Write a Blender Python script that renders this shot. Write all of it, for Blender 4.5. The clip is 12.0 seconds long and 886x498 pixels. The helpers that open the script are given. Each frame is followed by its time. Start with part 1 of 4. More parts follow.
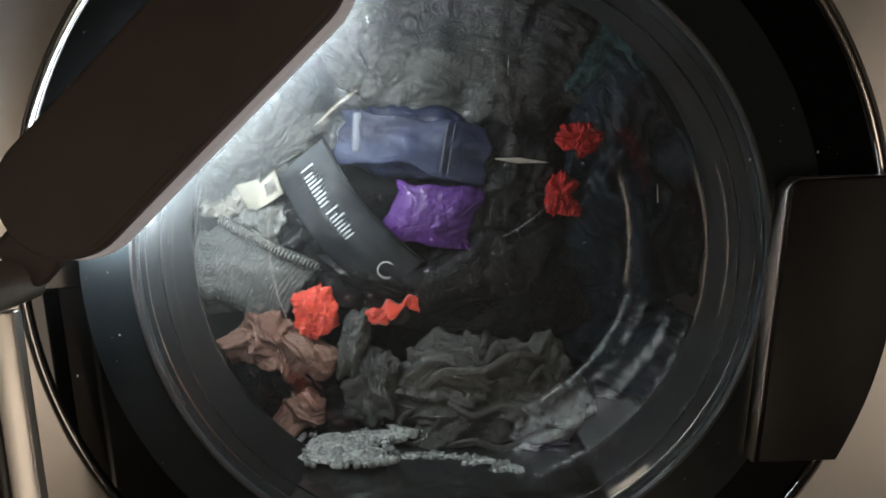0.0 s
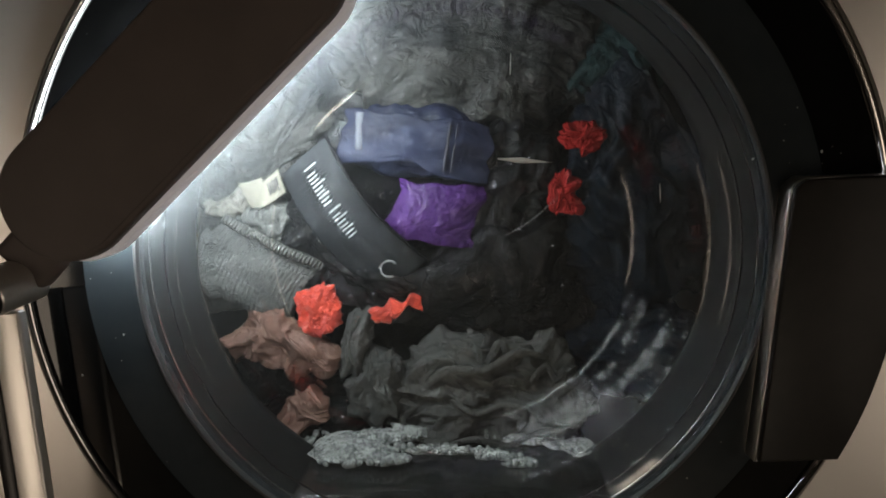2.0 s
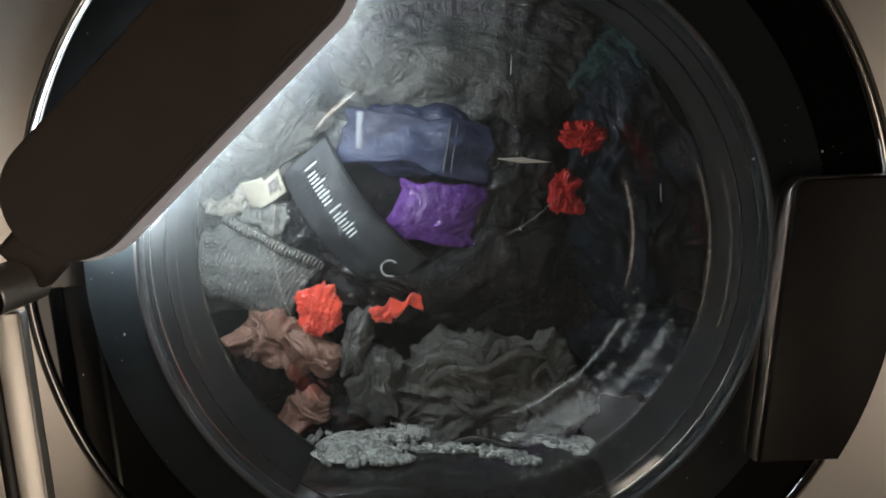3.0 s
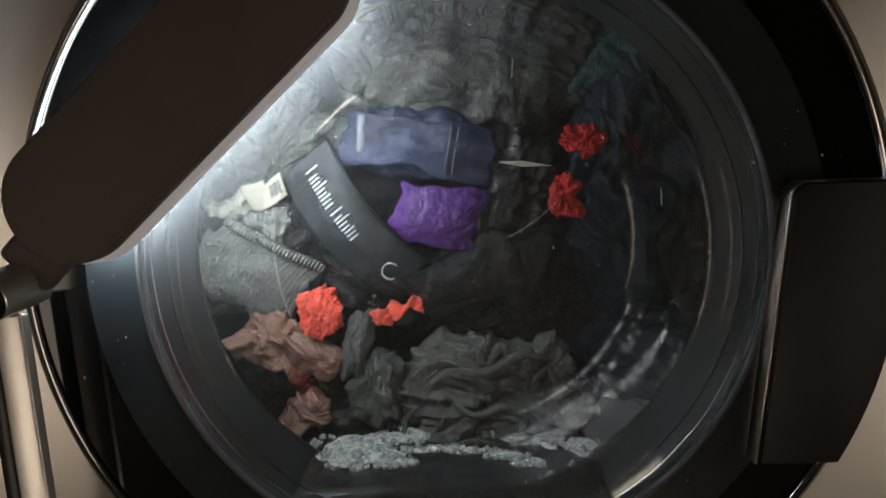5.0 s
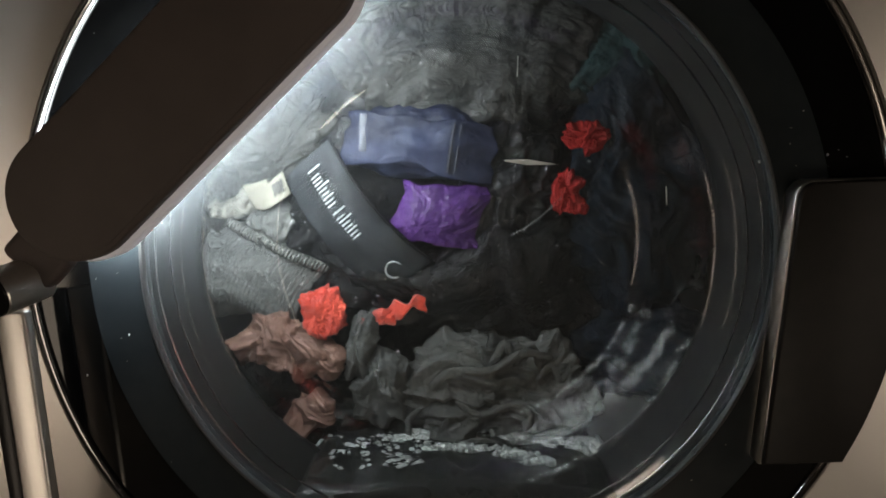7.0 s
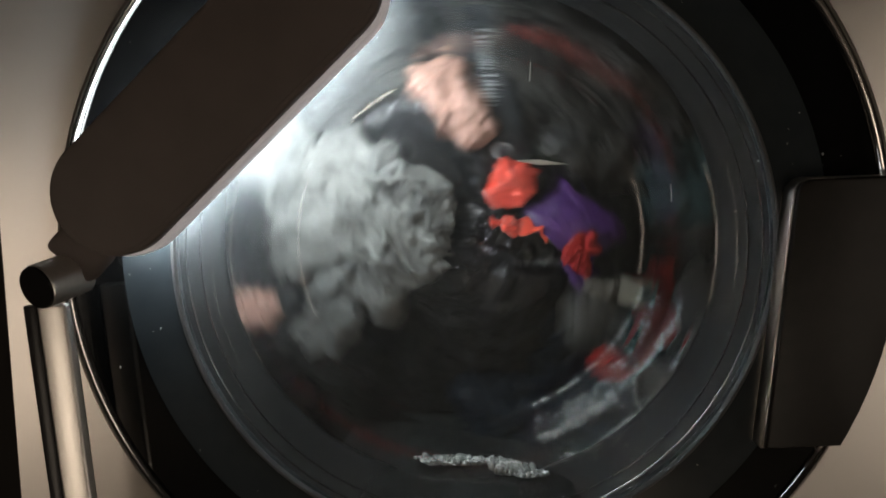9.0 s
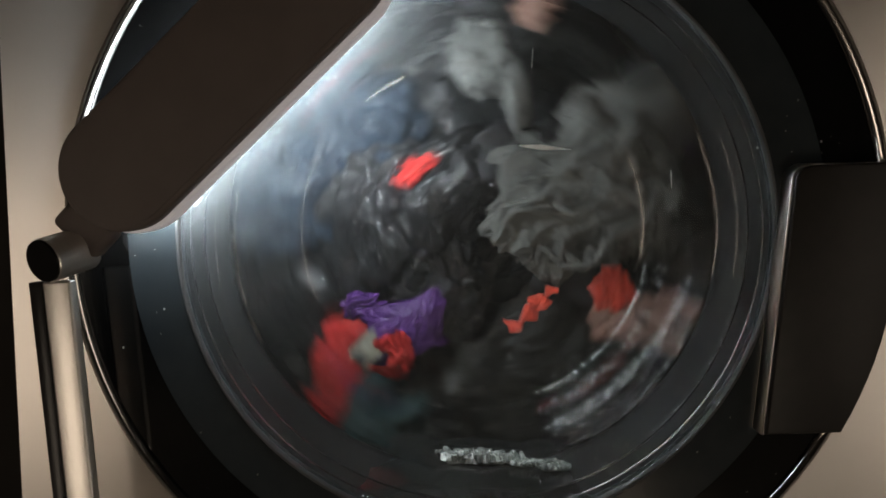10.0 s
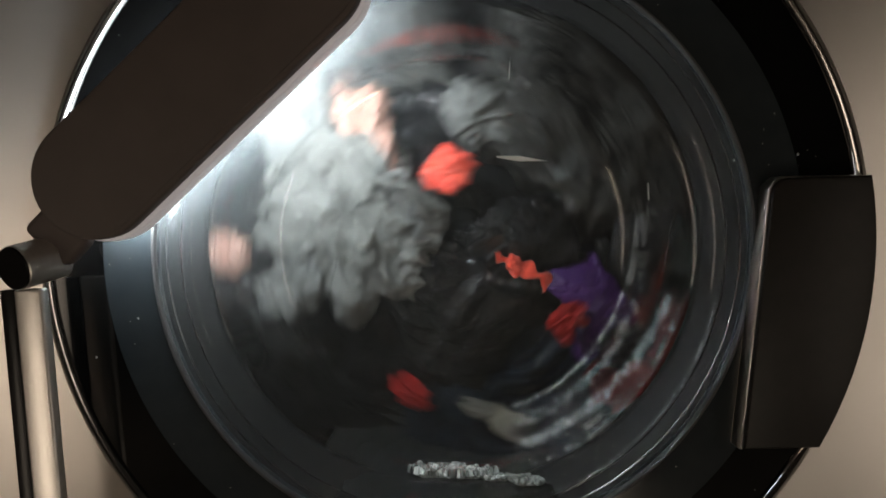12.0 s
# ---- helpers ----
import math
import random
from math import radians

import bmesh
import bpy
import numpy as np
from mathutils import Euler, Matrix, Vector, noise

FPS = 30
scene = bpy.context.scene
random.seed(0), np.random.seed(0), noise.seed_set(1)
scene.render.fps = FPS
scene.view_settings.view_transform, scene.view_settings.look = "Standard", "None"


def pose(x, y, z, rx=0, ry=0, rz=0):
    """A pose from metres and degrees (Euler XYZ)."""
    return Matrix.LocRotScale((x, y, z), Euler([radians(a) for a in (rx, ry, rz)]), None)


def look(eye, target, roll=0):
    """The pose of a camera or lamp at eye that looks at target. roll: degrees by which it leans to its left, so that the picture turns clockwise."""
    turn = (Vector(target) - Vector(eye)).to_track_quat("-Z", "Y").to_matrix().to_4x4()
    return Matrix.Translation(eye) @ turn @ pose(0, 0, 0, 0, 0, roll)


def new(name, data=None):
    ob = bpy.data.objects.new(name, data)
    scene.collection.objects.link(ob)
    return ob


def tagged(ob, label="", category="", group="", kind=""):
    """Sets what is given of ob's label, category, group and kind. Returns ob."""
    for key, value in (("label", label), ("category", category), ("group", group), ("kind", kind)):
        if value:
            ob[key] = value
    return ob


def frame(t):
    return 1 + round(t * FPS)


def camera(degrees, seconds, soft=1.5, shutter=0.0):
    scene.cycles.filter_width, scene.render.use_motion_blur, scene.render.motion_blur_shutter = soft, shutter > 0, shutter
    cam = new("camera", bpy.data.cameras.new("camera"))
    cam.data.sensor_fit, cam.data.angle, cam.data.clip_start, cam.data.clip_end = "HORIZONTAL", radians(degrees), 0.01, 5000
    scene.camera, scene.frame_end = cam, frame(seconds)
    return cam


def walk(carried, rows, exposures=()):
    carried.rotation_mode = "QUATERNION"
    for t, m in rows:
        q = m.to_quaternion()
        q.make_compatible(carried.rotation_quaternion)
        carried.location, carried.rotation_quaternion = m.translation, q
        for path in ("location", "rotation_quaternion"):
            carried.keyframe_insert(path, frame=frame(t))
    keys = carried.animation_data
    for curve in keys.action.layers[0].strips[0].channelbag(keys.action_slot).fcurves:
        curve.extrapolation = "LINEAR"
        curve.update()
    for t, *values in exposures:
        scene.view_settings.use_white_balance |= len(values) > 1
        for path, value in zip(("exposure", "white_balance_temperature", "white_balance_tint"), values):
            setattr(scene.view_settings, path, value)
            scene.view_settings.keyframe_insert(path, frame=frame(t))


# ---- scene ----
# Camera and its way: seconds, place from the door's centre, yaw, pitch, roll.
ZC = 0.62            # height of the door's centre over the floor
PATH = [
    (0.0, 0.0010, -0.3857, 0.0557, 0.62, -7.35, 0.10),
    (0.5, 0.0011, -0.3868, 0.0601, 0.95, -8.08, 0.15),
    (1.0, 0.0023, -0.3856, 0.0605, 0.98, -8.12, 0.20),
    (1.5, 0.0035, -0.3854, 0.0605, 1.17, -8.10, 0.21),
    (2.0, 0.0027, -0.3856, 0.0593, 1.04, -7.88, 0.21),
    (2.5, 0.0015, -0.3856, 0.0601, 0.95, -7.99, 0.17),
    (3.0, 0.0021, -0.3856, 0.0602, 1.01, -8.02, 0.20),
    (5.0, 0.0013, -0.3864, 0.0609, 0.98, -7.85, 0.17),
    (5.5, 0.0016, -0.3862, 0.0606, 1.04, -7.88, 0.14),
    (6.0, 0.0009, -0.3865, 0.0596, 1.08, -7.83, 0.08),
    (6.5, -0.0007, -0.3866, 0.0597, 0.99, -7.87, -0.01),
    (8.3, -0.0069, -0.3821, 0.0644, 0.67, -7.71, 0.04),
    (8.5, -0.0083, -0.3940, 0.0703, 0.90, -7.77, 0.12),
    (9.0, -0.0132, -0.4080, 0.0538, 0.64, -6.92, 0.16),
    (9.5, -0.0089, -0.4122, 0.0483, 1.06, -6.80, 0.00),
    (10.0, -0.0130, -0.4141, 0.0323, 0.87, -5.22, -0.36),
    (10.5, -0.0029, -0.4118, 0.0301, 0.85, -4.79, -0.75),
    (11.0, -0.0000, -0.4118, 0.0303, 0.73, -4.35, -0.88),
    (11.5, -0.0024, -0.4121, 0.0297, 0.72, -4.03, -0.81),
    (12.0, -0.0002, -0.4124, 0.0288, 0.75, -3.85, -0.74),
]
cam = camera(64.72, 12.0, soft=1.7, shutter=0.6)
walk(cam, [(t, pose(x, y, z + ZC, 90 + p, r, w)) for t, x, y, z, w, p, r in PATH], exposures=[(0, 0.06), (6.7, 0.06), (8.5, 0.26), (12, 0.26)])

# ---- world and light ----
world = bpy.data.worlds.new("dim_room_world")
scene.world = world
world.use_nodes = True
world.node_tree.nodes["Background"].inputs[0].default_value = (0.30, 0.27, 0.24, 1)
world.node_tree.nodes["Background"].inputs[1].default_value = 0.01

LED_GLOW, LED_POWER = 22.0, 0.92


def area_lamp(name, at, to, sx, sy, power, colour, spread=180):
    data = bpy.data.lights.new(name, "AREA")
    data.shape, data.size, data.size_y, data.energy, data.color = "RECTANGLE", sx, sy, power, colour
    data.spread = radians(spread)
    ob = new(name, data)
    ob.matrix_world = look(at, to)
    return ob


# ---- materials ----
def material(name, colour, rough=0.5, metal=0.0, second=None, scale=30.0, bump=0.0, bump_scale=400.0, coat=0.0, spec=0.5, sheen=0.0,
             rough_var=0.0, stretch=None, soft=0.15):
    m = bpy.data.materials.new(name)
    m.use_nodes = True
    nt = m.node_tree
    b = nt.nodes["Principled BSDF"]
    b.inputs["Metallic"].default_value = metal
    b.inputs["Coat Weight"].default_value = coat
    b.inputs["Coat Roughness"].default_value = 0.07
    b.inputs["Specular IOR Level"].default_value = spec
    b.inputs["Sheen Weight"].default_value = sheen
    co = nt.nodes.new("ShaderNodeTexCoord")
    src = co.outputs["Object"]
    if stretch:
        mp = nt.nodes.new("ShaderNodeMapping")
        mp.inputs["Scale"].default_value = stretch
        nt.links.new(src, mp.inputs["Vector"])
        src = mp.outputs["Vector"]
    n1 = nt.nodes.new("ShaderNodeTexNoise")
    n1.inputs["Scale"].default_value, n1.inputs["Detail"].default_value = scale, 5
    nt.links.new(src, n1.inputs["Vector"])
    ramp = nt.nodes.new("ShaderNodeValToRGB")
    ramp.color_ramp.elements[0].position, ramp.color_ramp.elements[1].position = 0.5 - soft, 0.5 + soft
    ramp.color_ramp.elements[0].color = (*colour, 1)
    ramp.color_ramp.elements[1].color = (*(second or [c * 1.25 for c in colour]), 1)
    nt.links.new(n1.outputs["Fac"], ramp.inputs["Fac"])
    nt.links.new(ramp.outputs["Color"], b.inputs["Base Color"])
    rr = nt.nodes.new("ShaderNodeMapRange")
    rr.inputs["To Min"].default_value, rr.inputs["To Max"].default_value = max(0.02, rough - rough_var), min(1, rough + rough_var)
    nt.links.new(n1.outputs["Fac"], rr.inputs["Value"])
    nt.links.new(rr.outputs["Result"], b.inputs["Roughness"])
    if bump:
        n2 = nt.nodes.new("ShaderNodeTexNoise")
        n2.inputs["Scale"].default_value, n2.inputs["Detail"].default_value = bump_scale, 3
        nt.links.new(src, n2.inputs["Vector"])
        bp = nt.nodes.new("ShaderNodeBump")
        bp.inputs["Strength"].default_value, bp.inputs["Distance"].default_value = bump, 0.002
        nt.links.new(n2.outputs["Fac"], bp.inputs["Height"])
        nt.links.new(bp.outputs["Normal"], b.inputs["Normal"])
    return m


def glass_material(name, film, sheen, ior=1.47, tint=(1, 1, 1)):
    """Clear glass; film mixes in a pale scatter that stands for haze, sheen a blurred mirror."""
    m = bpy.data.materials.new(name)
    m.use_nodes = True
    nt = m.node_tree
    b = nt.nodes["Principled BSDF"]
    b.inputs["Base Color"].default_value = (*tint, 1)
    b.inputs["Roughness"].default_value, b.inputs["IOR"].default_value = 0.0, ior
    b.inputs["Transmission Weight"].default_value = 1.0
    d = nt.nodes.new("ShaderNodeBsdfDiffuse")
    d.inputs["Color"].default_value = (0.78, 0.84, 0.86, 1)
    g = nt.nodes.new("ShaderNodeBsdfGlossy")
    g.inputs["Color"].default_value = (0.86, 0.9, 0.92, 1)
    g.inputs["Roughness"].default_value = 0.55
    co = nt.nodes.new("ShaderNodeTexCoord")
    n = nt.nodes.new("ShaderNodeTexNoise")
    n.inputs["Scale"].default_value, n.inputs["Detail"].default_value = 22, 6
    nt.links.new(co.outputs["Object"], n.inputs["Vector"])
    last = b.outputs[0]
    for amount, shader in ((film, d), (sheen, g)):
        r = nt.nodes.new("ShaderNodeMapRange")
        r.inputs["From Min"].default_value, r.inputs["From Max"].default_value = 0.25, 0.8
        r.inputs["To Min"].default_value, r.inputs["To Max"].default_value = amount * 0.85, amount * 1.2
        nt.links.new(n.outputs["Fac"], r.inputs["Value"])
        mix = nt.nodes.new("ShaderNodeMixShader")
        nt.links.new(r.outputs["Result"], mix.inputs[0])
        nt.links.new(last, mix.inputs[1])
        nt.links.new(shader.outputs[0], mix.inputs[2])
        last = mix.outputs[0]
    nt.links.new(last, nt.nodes["Material Output"].inputs["Surface"])
    return m


def glow_material(name, colour, strength):
    m = bpy.data.materials.new(name)
    m.use_nodes = True
    b = m.node_tree.nodes["Principled BSDF"]
    b.inputs["Base Color"].default_value = (0.8, 0.8, 0.8, 1)
    b.inputs["Emission Color"].default_value = (*colour, 1)
    b.inputs["Emission Strength"].default_value = strength
    return m


M_BODY = material("warm_grey_steel_enamel", (0.74, 0.70, 0.66), 0.34, 0.8, (0.78, 0.74, 0.70), 12, 0.02, 900)
M_CHROME = material("chrome", (0.60, 0.58, 0.555), 0.14, 1.0, (0.54, 0.52, 0.50), 40)
M_BLACKGLASS = material("smoked_door_glass", (0.030, 0.036, 0.040), 0.06, 0.0, (0.035, 0.042, 0.046), 60, rough_var=0.02)
M_BORDER = material("black_glass_border", (0.004, 0.004, 0.004), 0.06, 0.0, (0.006, 0.006, 0.006), 60)
M_BOWL = glass_material("door_bowl_glass", 0.0, 0.0, 1.38)
M_HAZE = glass_material("added_haze_film", 0.018, 0.0, 1.02)
M_RUBBER = material("grey_rubber", (0.009, 0.010, 0.0105), 0.5, 0.0, (0.014, 0.015, 0.0155), 18, 0.1, 300, spec=0.2)
M_STEEL = material("drum_steel", (0.35, 0.35, 0.35), 0.3, 1.0, (0.42, 0.42, 0.42), 30)
M_HANDLE = material("dark_bronze_handle", (0.013, 0.011, 0.009), 0.42, 0.0, (0.017, 0.014, 0.0115), 90, 0.03, 1500, spec=0.3)
M_HEDGE = material("polished_edge", (0.62, 0.57, 0.52), 0.28, 1.0)
M_BEAD = material("satin_grey_bead", (0.10, 0.10, 0.10), 0.35, 0.3)
M_SHELL = material("lamp_dark_shell", (0.125, 0.102, 0.094), 0.6, 0.0, (0.14, 0.114, 0.105), 40, 0.05, 1800)
# the LED's light on the rim is put in as a weak emission
M_RIM = glow_material("lamp_rim_led_spill", (0.95, 0.86, 0.85), 0.16)
M_ARM = material("brushed_aluminium", (0.96, 0.92, 0.87), 0.32, 0.85, (0.92, 0.88, 0.83), 30, 0.04, 500, stretch=(14, 14, 1))
M_CAP = material("black_hinge_cap", (0.012, 0.011, 0.011), 0.3, 0.3)
M_LED = glow_material("led_diffuser", (0.86, 0.95, 1.0), LED_GLOW)
M_WALL = material("dark_taupe_wall_paint", (0.040, 0.036, 0.032), 0.8, 0.0, (0.047, 0.043, 0.038), 5, 0.05, 200)
M_FLOOR = material("dark_floor_tile", (0.13, 0.12, 0.11), 0.5, 0.0, (0.16, 0.15, 0.135), 7)
M_CEIL = material("dark_ceiling_paint", (0.06, 0.056, 0.052), 0.9, 0.0, (0.07, 0.066, 0.062), 6)
# glows of the unseen lights added behind the camera
M_GLOW_W = glow_material("added_warm_glow", (1.0, 0.82, 0.64), 2.1)
M_GLOW_E = glow_material("added_dim_warm_glow", (1.0, 0.84, 0.68), 1.6)
M_GLOBE = glow_material("added_warm_ball_glow", (1.0, 0.86, 0.68), 9.0)
M_DUST = material("dust_speck", (0.6, 0.6, 0.58), 0.9)


def cloth(name, colour, second=None, rough=0.55, coat=0.15, weave=900.0, bump=0.35, scale=28.0, sheen=0.0, wrinkle=0.5, soft=0.15, spec=0.15):
    """A fabric: weave, wet and dry patches, and fine wrinkles pressed in by the wash."""
    m = material(name, colour, rough, 0.0, second, scale, bump, weave, coat, spec, sheen, 0.12, None, soft)
    m.node_tree.nodes["Principled BSDF"].inputs["Coat Roughness"].default_value = 0.16
    nt = m.node_tree
    old = next(n for n in nt.nodes if n.type == "BUMP")
    co = next(n for n in nt.nodes if n.type == "TEX_COORD")
    w = nt.nodes.new("ShaderNodeTexNoise")
    w.inputs["Scale"].default_value, w.inputs["Detail"].default_value = 75.0, 4
    w.inputs["Distortion"].default_value = 1.6
    nt.links.new(co.outputs["Object"], w.inputs["Vector"])
    fold = nt.nodes.new("ShaderNodeMath")
    fold.operation = "SUBTRACT"
    fold.inputs[1].default_value = 0.5
    nt.links.new(w.outputs["Fac"], fold.inputs[0])
    ab = nt.nodes.new("ShaderNodeMath")
    ab.operation = "ABSOLUTE"
    nt.links.new(fold.outputs[0], ab.inputs[0])
    b2 = nt.nodes.new("ShaderNodeBump")
    b2.inputs["Strength"].default_value, b2.inputs["Distance"].default_value = wrinkle, 0.012
    nt.links.new(ab.outputs[0], b2.inputs["Height"])
    nt.links.new(old.outputs["Normal"], b2.inputs["Normal"])
    nt.links.new(b2.outputs["Normal"], nt.nodes["Principled BSDF"].inputs["Normal"])
    film = nt.nodes.new("ShaderNodeBump")
    film.inputs["Strength"].default_value, film.inputs["Distance"].default_value = min(1.0, wrinkle * 0.4), 0.010
    nt.links.new(ab.outputs[0], film.inputs["Height"])
    nt.links.new(film.outputs["Normal"], nt.nodes["Principled BSDF"].inputs["Coat Normal"])
    return m


M_CHARCOAL = cloth("wet_charcoal_towel", (0.008, 0.008, 0.0075), (0.021, 0.021, 0.019), 0.40, 0.28, 700, 0.5)
M_NAVY = cloth("navy_elastic", (0.004, 0.0055, 0.015), (0.010, 0.013, 0.029), 0.5, 0.1, 1500, 0.2, 14, wrinkle=0.25, soft=0.02)
M_BLACK = cloth("wet_black_cloth", (0.0035, 0.0035, 0.004), (0.007, 0.007, 0.0075), 0.45, 0.6, 260, 0.6, wrinkle=0.5, spec=0.04)
M_BAND = cloth("black_elastic", (0.004, 0.005, 0.006), (0.014, 0.016, 0.018), 0.5, 0.1, 1800, 0.3, 42, wrinkle=0.12, soft=0.015)
M_PURPLE = cloth("purple_satin", (0.032, 0.010, 0.064), (0.046, 0.015, 0.088), 0.25, 0.5, 300, 0.1, wrinkle=0.3)
M_WHITE = cloth("white_label_satin", (0.13, 0.124, 0.10), (0.155, 0.148, 0.12), 0.6, 0.0, 1500, 0.2, wrinkle=0.15)
M_GREY = cloth("mid_grey_jersey", (0.050, 0.052, 0.050), (0.085, 0.087, 0.082), 0.75, 0.02, 1100, 0.4)
M_DGREY = cloth("grey_jersey", (0.056, 0.057, 0.053), (0.092, 0.093, 0.086), 0.72, 0.04, 1000, 0.35, 20)
M_ORANGE = cloth("orange_red_terry", (0.52, 0.030, 0.012), (0.62, 0.052, 0.020), 0.85, 0.0, 1200, 0.9, 60, 0.3)
M_RED = cloth("red_cotton", (0.19, 0.007, 0.006), (0.26, 0.012, 0.010), 0.7, 0.05, 800, 0.4)
M_MAUVE = cloth("taupe_silk", (0.15, 0.082, 0.062), (0.205, 0.118, 0.092), 0.38, 0.4, 400, 0.15)
M_INDIGO = cloth("wet_navy_fabric", (0.003, 0.006, 0.011), (0.006, 0.011, 0.018), 0.45, 0.4, 240, 0.6, wrinkle=0.5, spec=0.04)
M_CREAM = cloth("cream_cotton", (0.08, 0.078, 0.067), (0.11, 0.106, 0.092), 0.8, 0.0, 900, 0.4)
M_INK = material("print_ink", (0.012, 0.013, 0.018), 0.8)
M_PRINT = material("pale_grey_print", (0.20, 0.21, 0.21), 0.7)
M_LOOP = material("grey_woven_loop", (0.035, 0.038, 0.046), 0.7)
M_WATER = material("grey_suds_water", (0.014, 0.016, 0.016), 0.08, 0.0, (0.026, 0.028, 0.028), 35, 0.15, 60, 0.5)


def foam_material():
    """Soap foam: pale films between darker, clearer bubbles of two sizes."""
    m = material("soap_foam", (0.32, 0.33, 0.31), 0.45, 0.0, (0.52, 0.54, 0.50), 70, 0.4, 500, 0.3)
    nt = m.node_tree
    b, co = nt.nodes["Principled BSDF"], next(n for n in nt.nodes if n.type == "TEX_COORD")
    ramp = next(n for n in nt.nodes if n.type == "VALTORGB")
    last = ramp.outputs["Color"]
    for scale, edge in ((210.0, 0.34), (560.0, 0.42)):
        v = nt.nodes.new("ShaderNodeTexVoronoi")
        v.inputs["Scale"].default_value = scale
        nt.links.new(co.outputs["Object"], v.inputs["Vector"])
        r = nt.nodes.new("ShaderNodeMapRange")
        r.inputs["From Min"].default_value, r.inputs["From Max"].default_value = edge * 0.6, edge
        r.inputs["To Min"].default_value, r.inputs["To Max"].default_value = 0.30, 1.0
        nt.links.new(v.outputs["Distance"], r.inputs["Value"])
        mul = nt.nodes.new("ShaderNodeMix")
        mul.data_type, mul.blend_type = "RGBA", "MULTIPLY"
        mul.inputs["Factor"].default_value = 1.0
        nt.links.new(last, mul.inputs[6])
        nt.links.new(r.outputs["Result"], mul.inputs[7])
        last = mul.outputs[2]
    nt.links.new(last, b.inputs["Base Color"])
    return m


M_FOAM = foam_material()
M_BUBBLE = material("bubble_skin", (0.16, 0.17, 0.16), 0.08, 0.0, (0.36, 0.38, 0.36), 200, coat=0.8)
# pale colour for the beads that stand for glints on wet cloth
M_GLINT = material("wet_glint", (0.34, 0.36, 0.37), 0.06, 0.0, (0.46, 0.48, 0.49), 90, coat=1.0, spec=0.9)
M_STREAK = material("dried_soap_streak", (0.75, 0.75, 0.70), 0.7, 0.0, (0.82, 0.82, 0.78), 120)


# ---- mesh helpers ----
def part(name, bm, mat, parent=None, label="", smooth=True):
    me = bpy.data.meshes.new(name)
    bmesh.ops.recalc_face_normals(bm, faces=bm.faces[:])
    if smooth:
        for f in bm.faces:
            f.smooth = True
    bm.to_mesh(me)
    bm.free()
    me.materials.append(mat)
    ob = new(name, me)
    ob.parent = parent
    return tagged(ob, label)


def sharpen(ob, degrees=35):
    ob.data.set_sharp_from_angle(angle=radians(degrees))
    return ob


def lathe(profile, n=160, closed=False):
    """A profile of (radius, y) turned about the y axis."""
    bm = bmesh.new()
    rings = []
    for r, y in profile:
        if r < 1e-6:
            rings.append([bm.verts.new((0, y, 0))])
        else:
            rings.append([bm.verts.new((r * math.cos(2 * math.pi * k / n), y, r * math.sin(2 * math.pi * k / n))) for k in range(n)])
    pairs = list(zip(rings, rings[1:]))
    if closed:
        pairs.append((rings[-1], rings[0]))
    for a, b in pairs:
        for k in range(n):
            j = (k + 1) % n
            if len(a) == 1 and len(b) == 1:
                continue
            if len(a) == 1:
                bm.faces.new((a[0], b[k], b[j]))
            elif len(b) == 1:
                bm.faces.new((a[k], a[j], b[0]))
            else:
                bm.faces.new((a[k], a[j], b[j], b[k]))
    return bm


def box(sx, sy, sz, at=(0, 0, 0), bevel=0.0, seg=2, turn=None):
    bm = bmesh.new()
    bmesh.ops.create_cube(bm, size=1)
    bmesh.ops.scale(bm, vec=(sx, sy, sz), verts=bm.verts)
    if bevel:
        bmesh.ops.bevel(bm, geom=bm.edges[:], offset=bevel, segments=seg, affect="EDGES", profile=0.5)
    if turn:
        bmesh.ops.transform(bm, matrix=turn, verts=bm.verts)
    bmesh.ops.translate(bm, vec=at, verts=bm.verts)
    return bm


def prism(outline, y0, y1, bevel=0.0, seg=3):
    """An outline of (x, z) pulled from y0 to y1, its rims rounded."""
    bm = bmesh.new()
    f = bm.faces.new([bm.verts.new((x, y0, z)) for x, z in outline])
    out = bmesh.ops.extrude_face_region(bm, geom=[f])
    top = [v for v in out["geom"] if isinstance(v, bmesh.types.BMVert)]
    bmesh.ops.translate(bm, vec=(0, y1 - y0, 0), verts=top)
    if bevel:
        rim = [e for e in bm.edges if abs(e.verts[0].co.y - e.verts[1].co.y) < 1e-6]
        bmesh.ops.bevel(bm, geom=rim, offset=bevel, segments=seg, affect="EDGES", profile=0.5)
    return bm


def stadium(length, width, n=24):
    r, pts = width / 2, []
    for k in range(n + 1):
        a = math.pi / 2 + math.pi * k / n
        pts.append((r * math.cos(a), r * math.sin(a)))
    for k in range(n + 1):
        a = -math.pi / 2 + math.pi * k / n
        pts.append((length + r * math.cos(a), r * math.sin(a)))
    return pts


def billow(p, octaves=4):
    v, amp, tot = 0.0, 1.0, 0.0
    for k in range(octaves):
        v += amp * abs(noise.noise(p))
        tot += amp
        p, amp = p * 2.1 + Vector((7.3, 1.9, 4.1)), amp * 0.58
    return v / tot


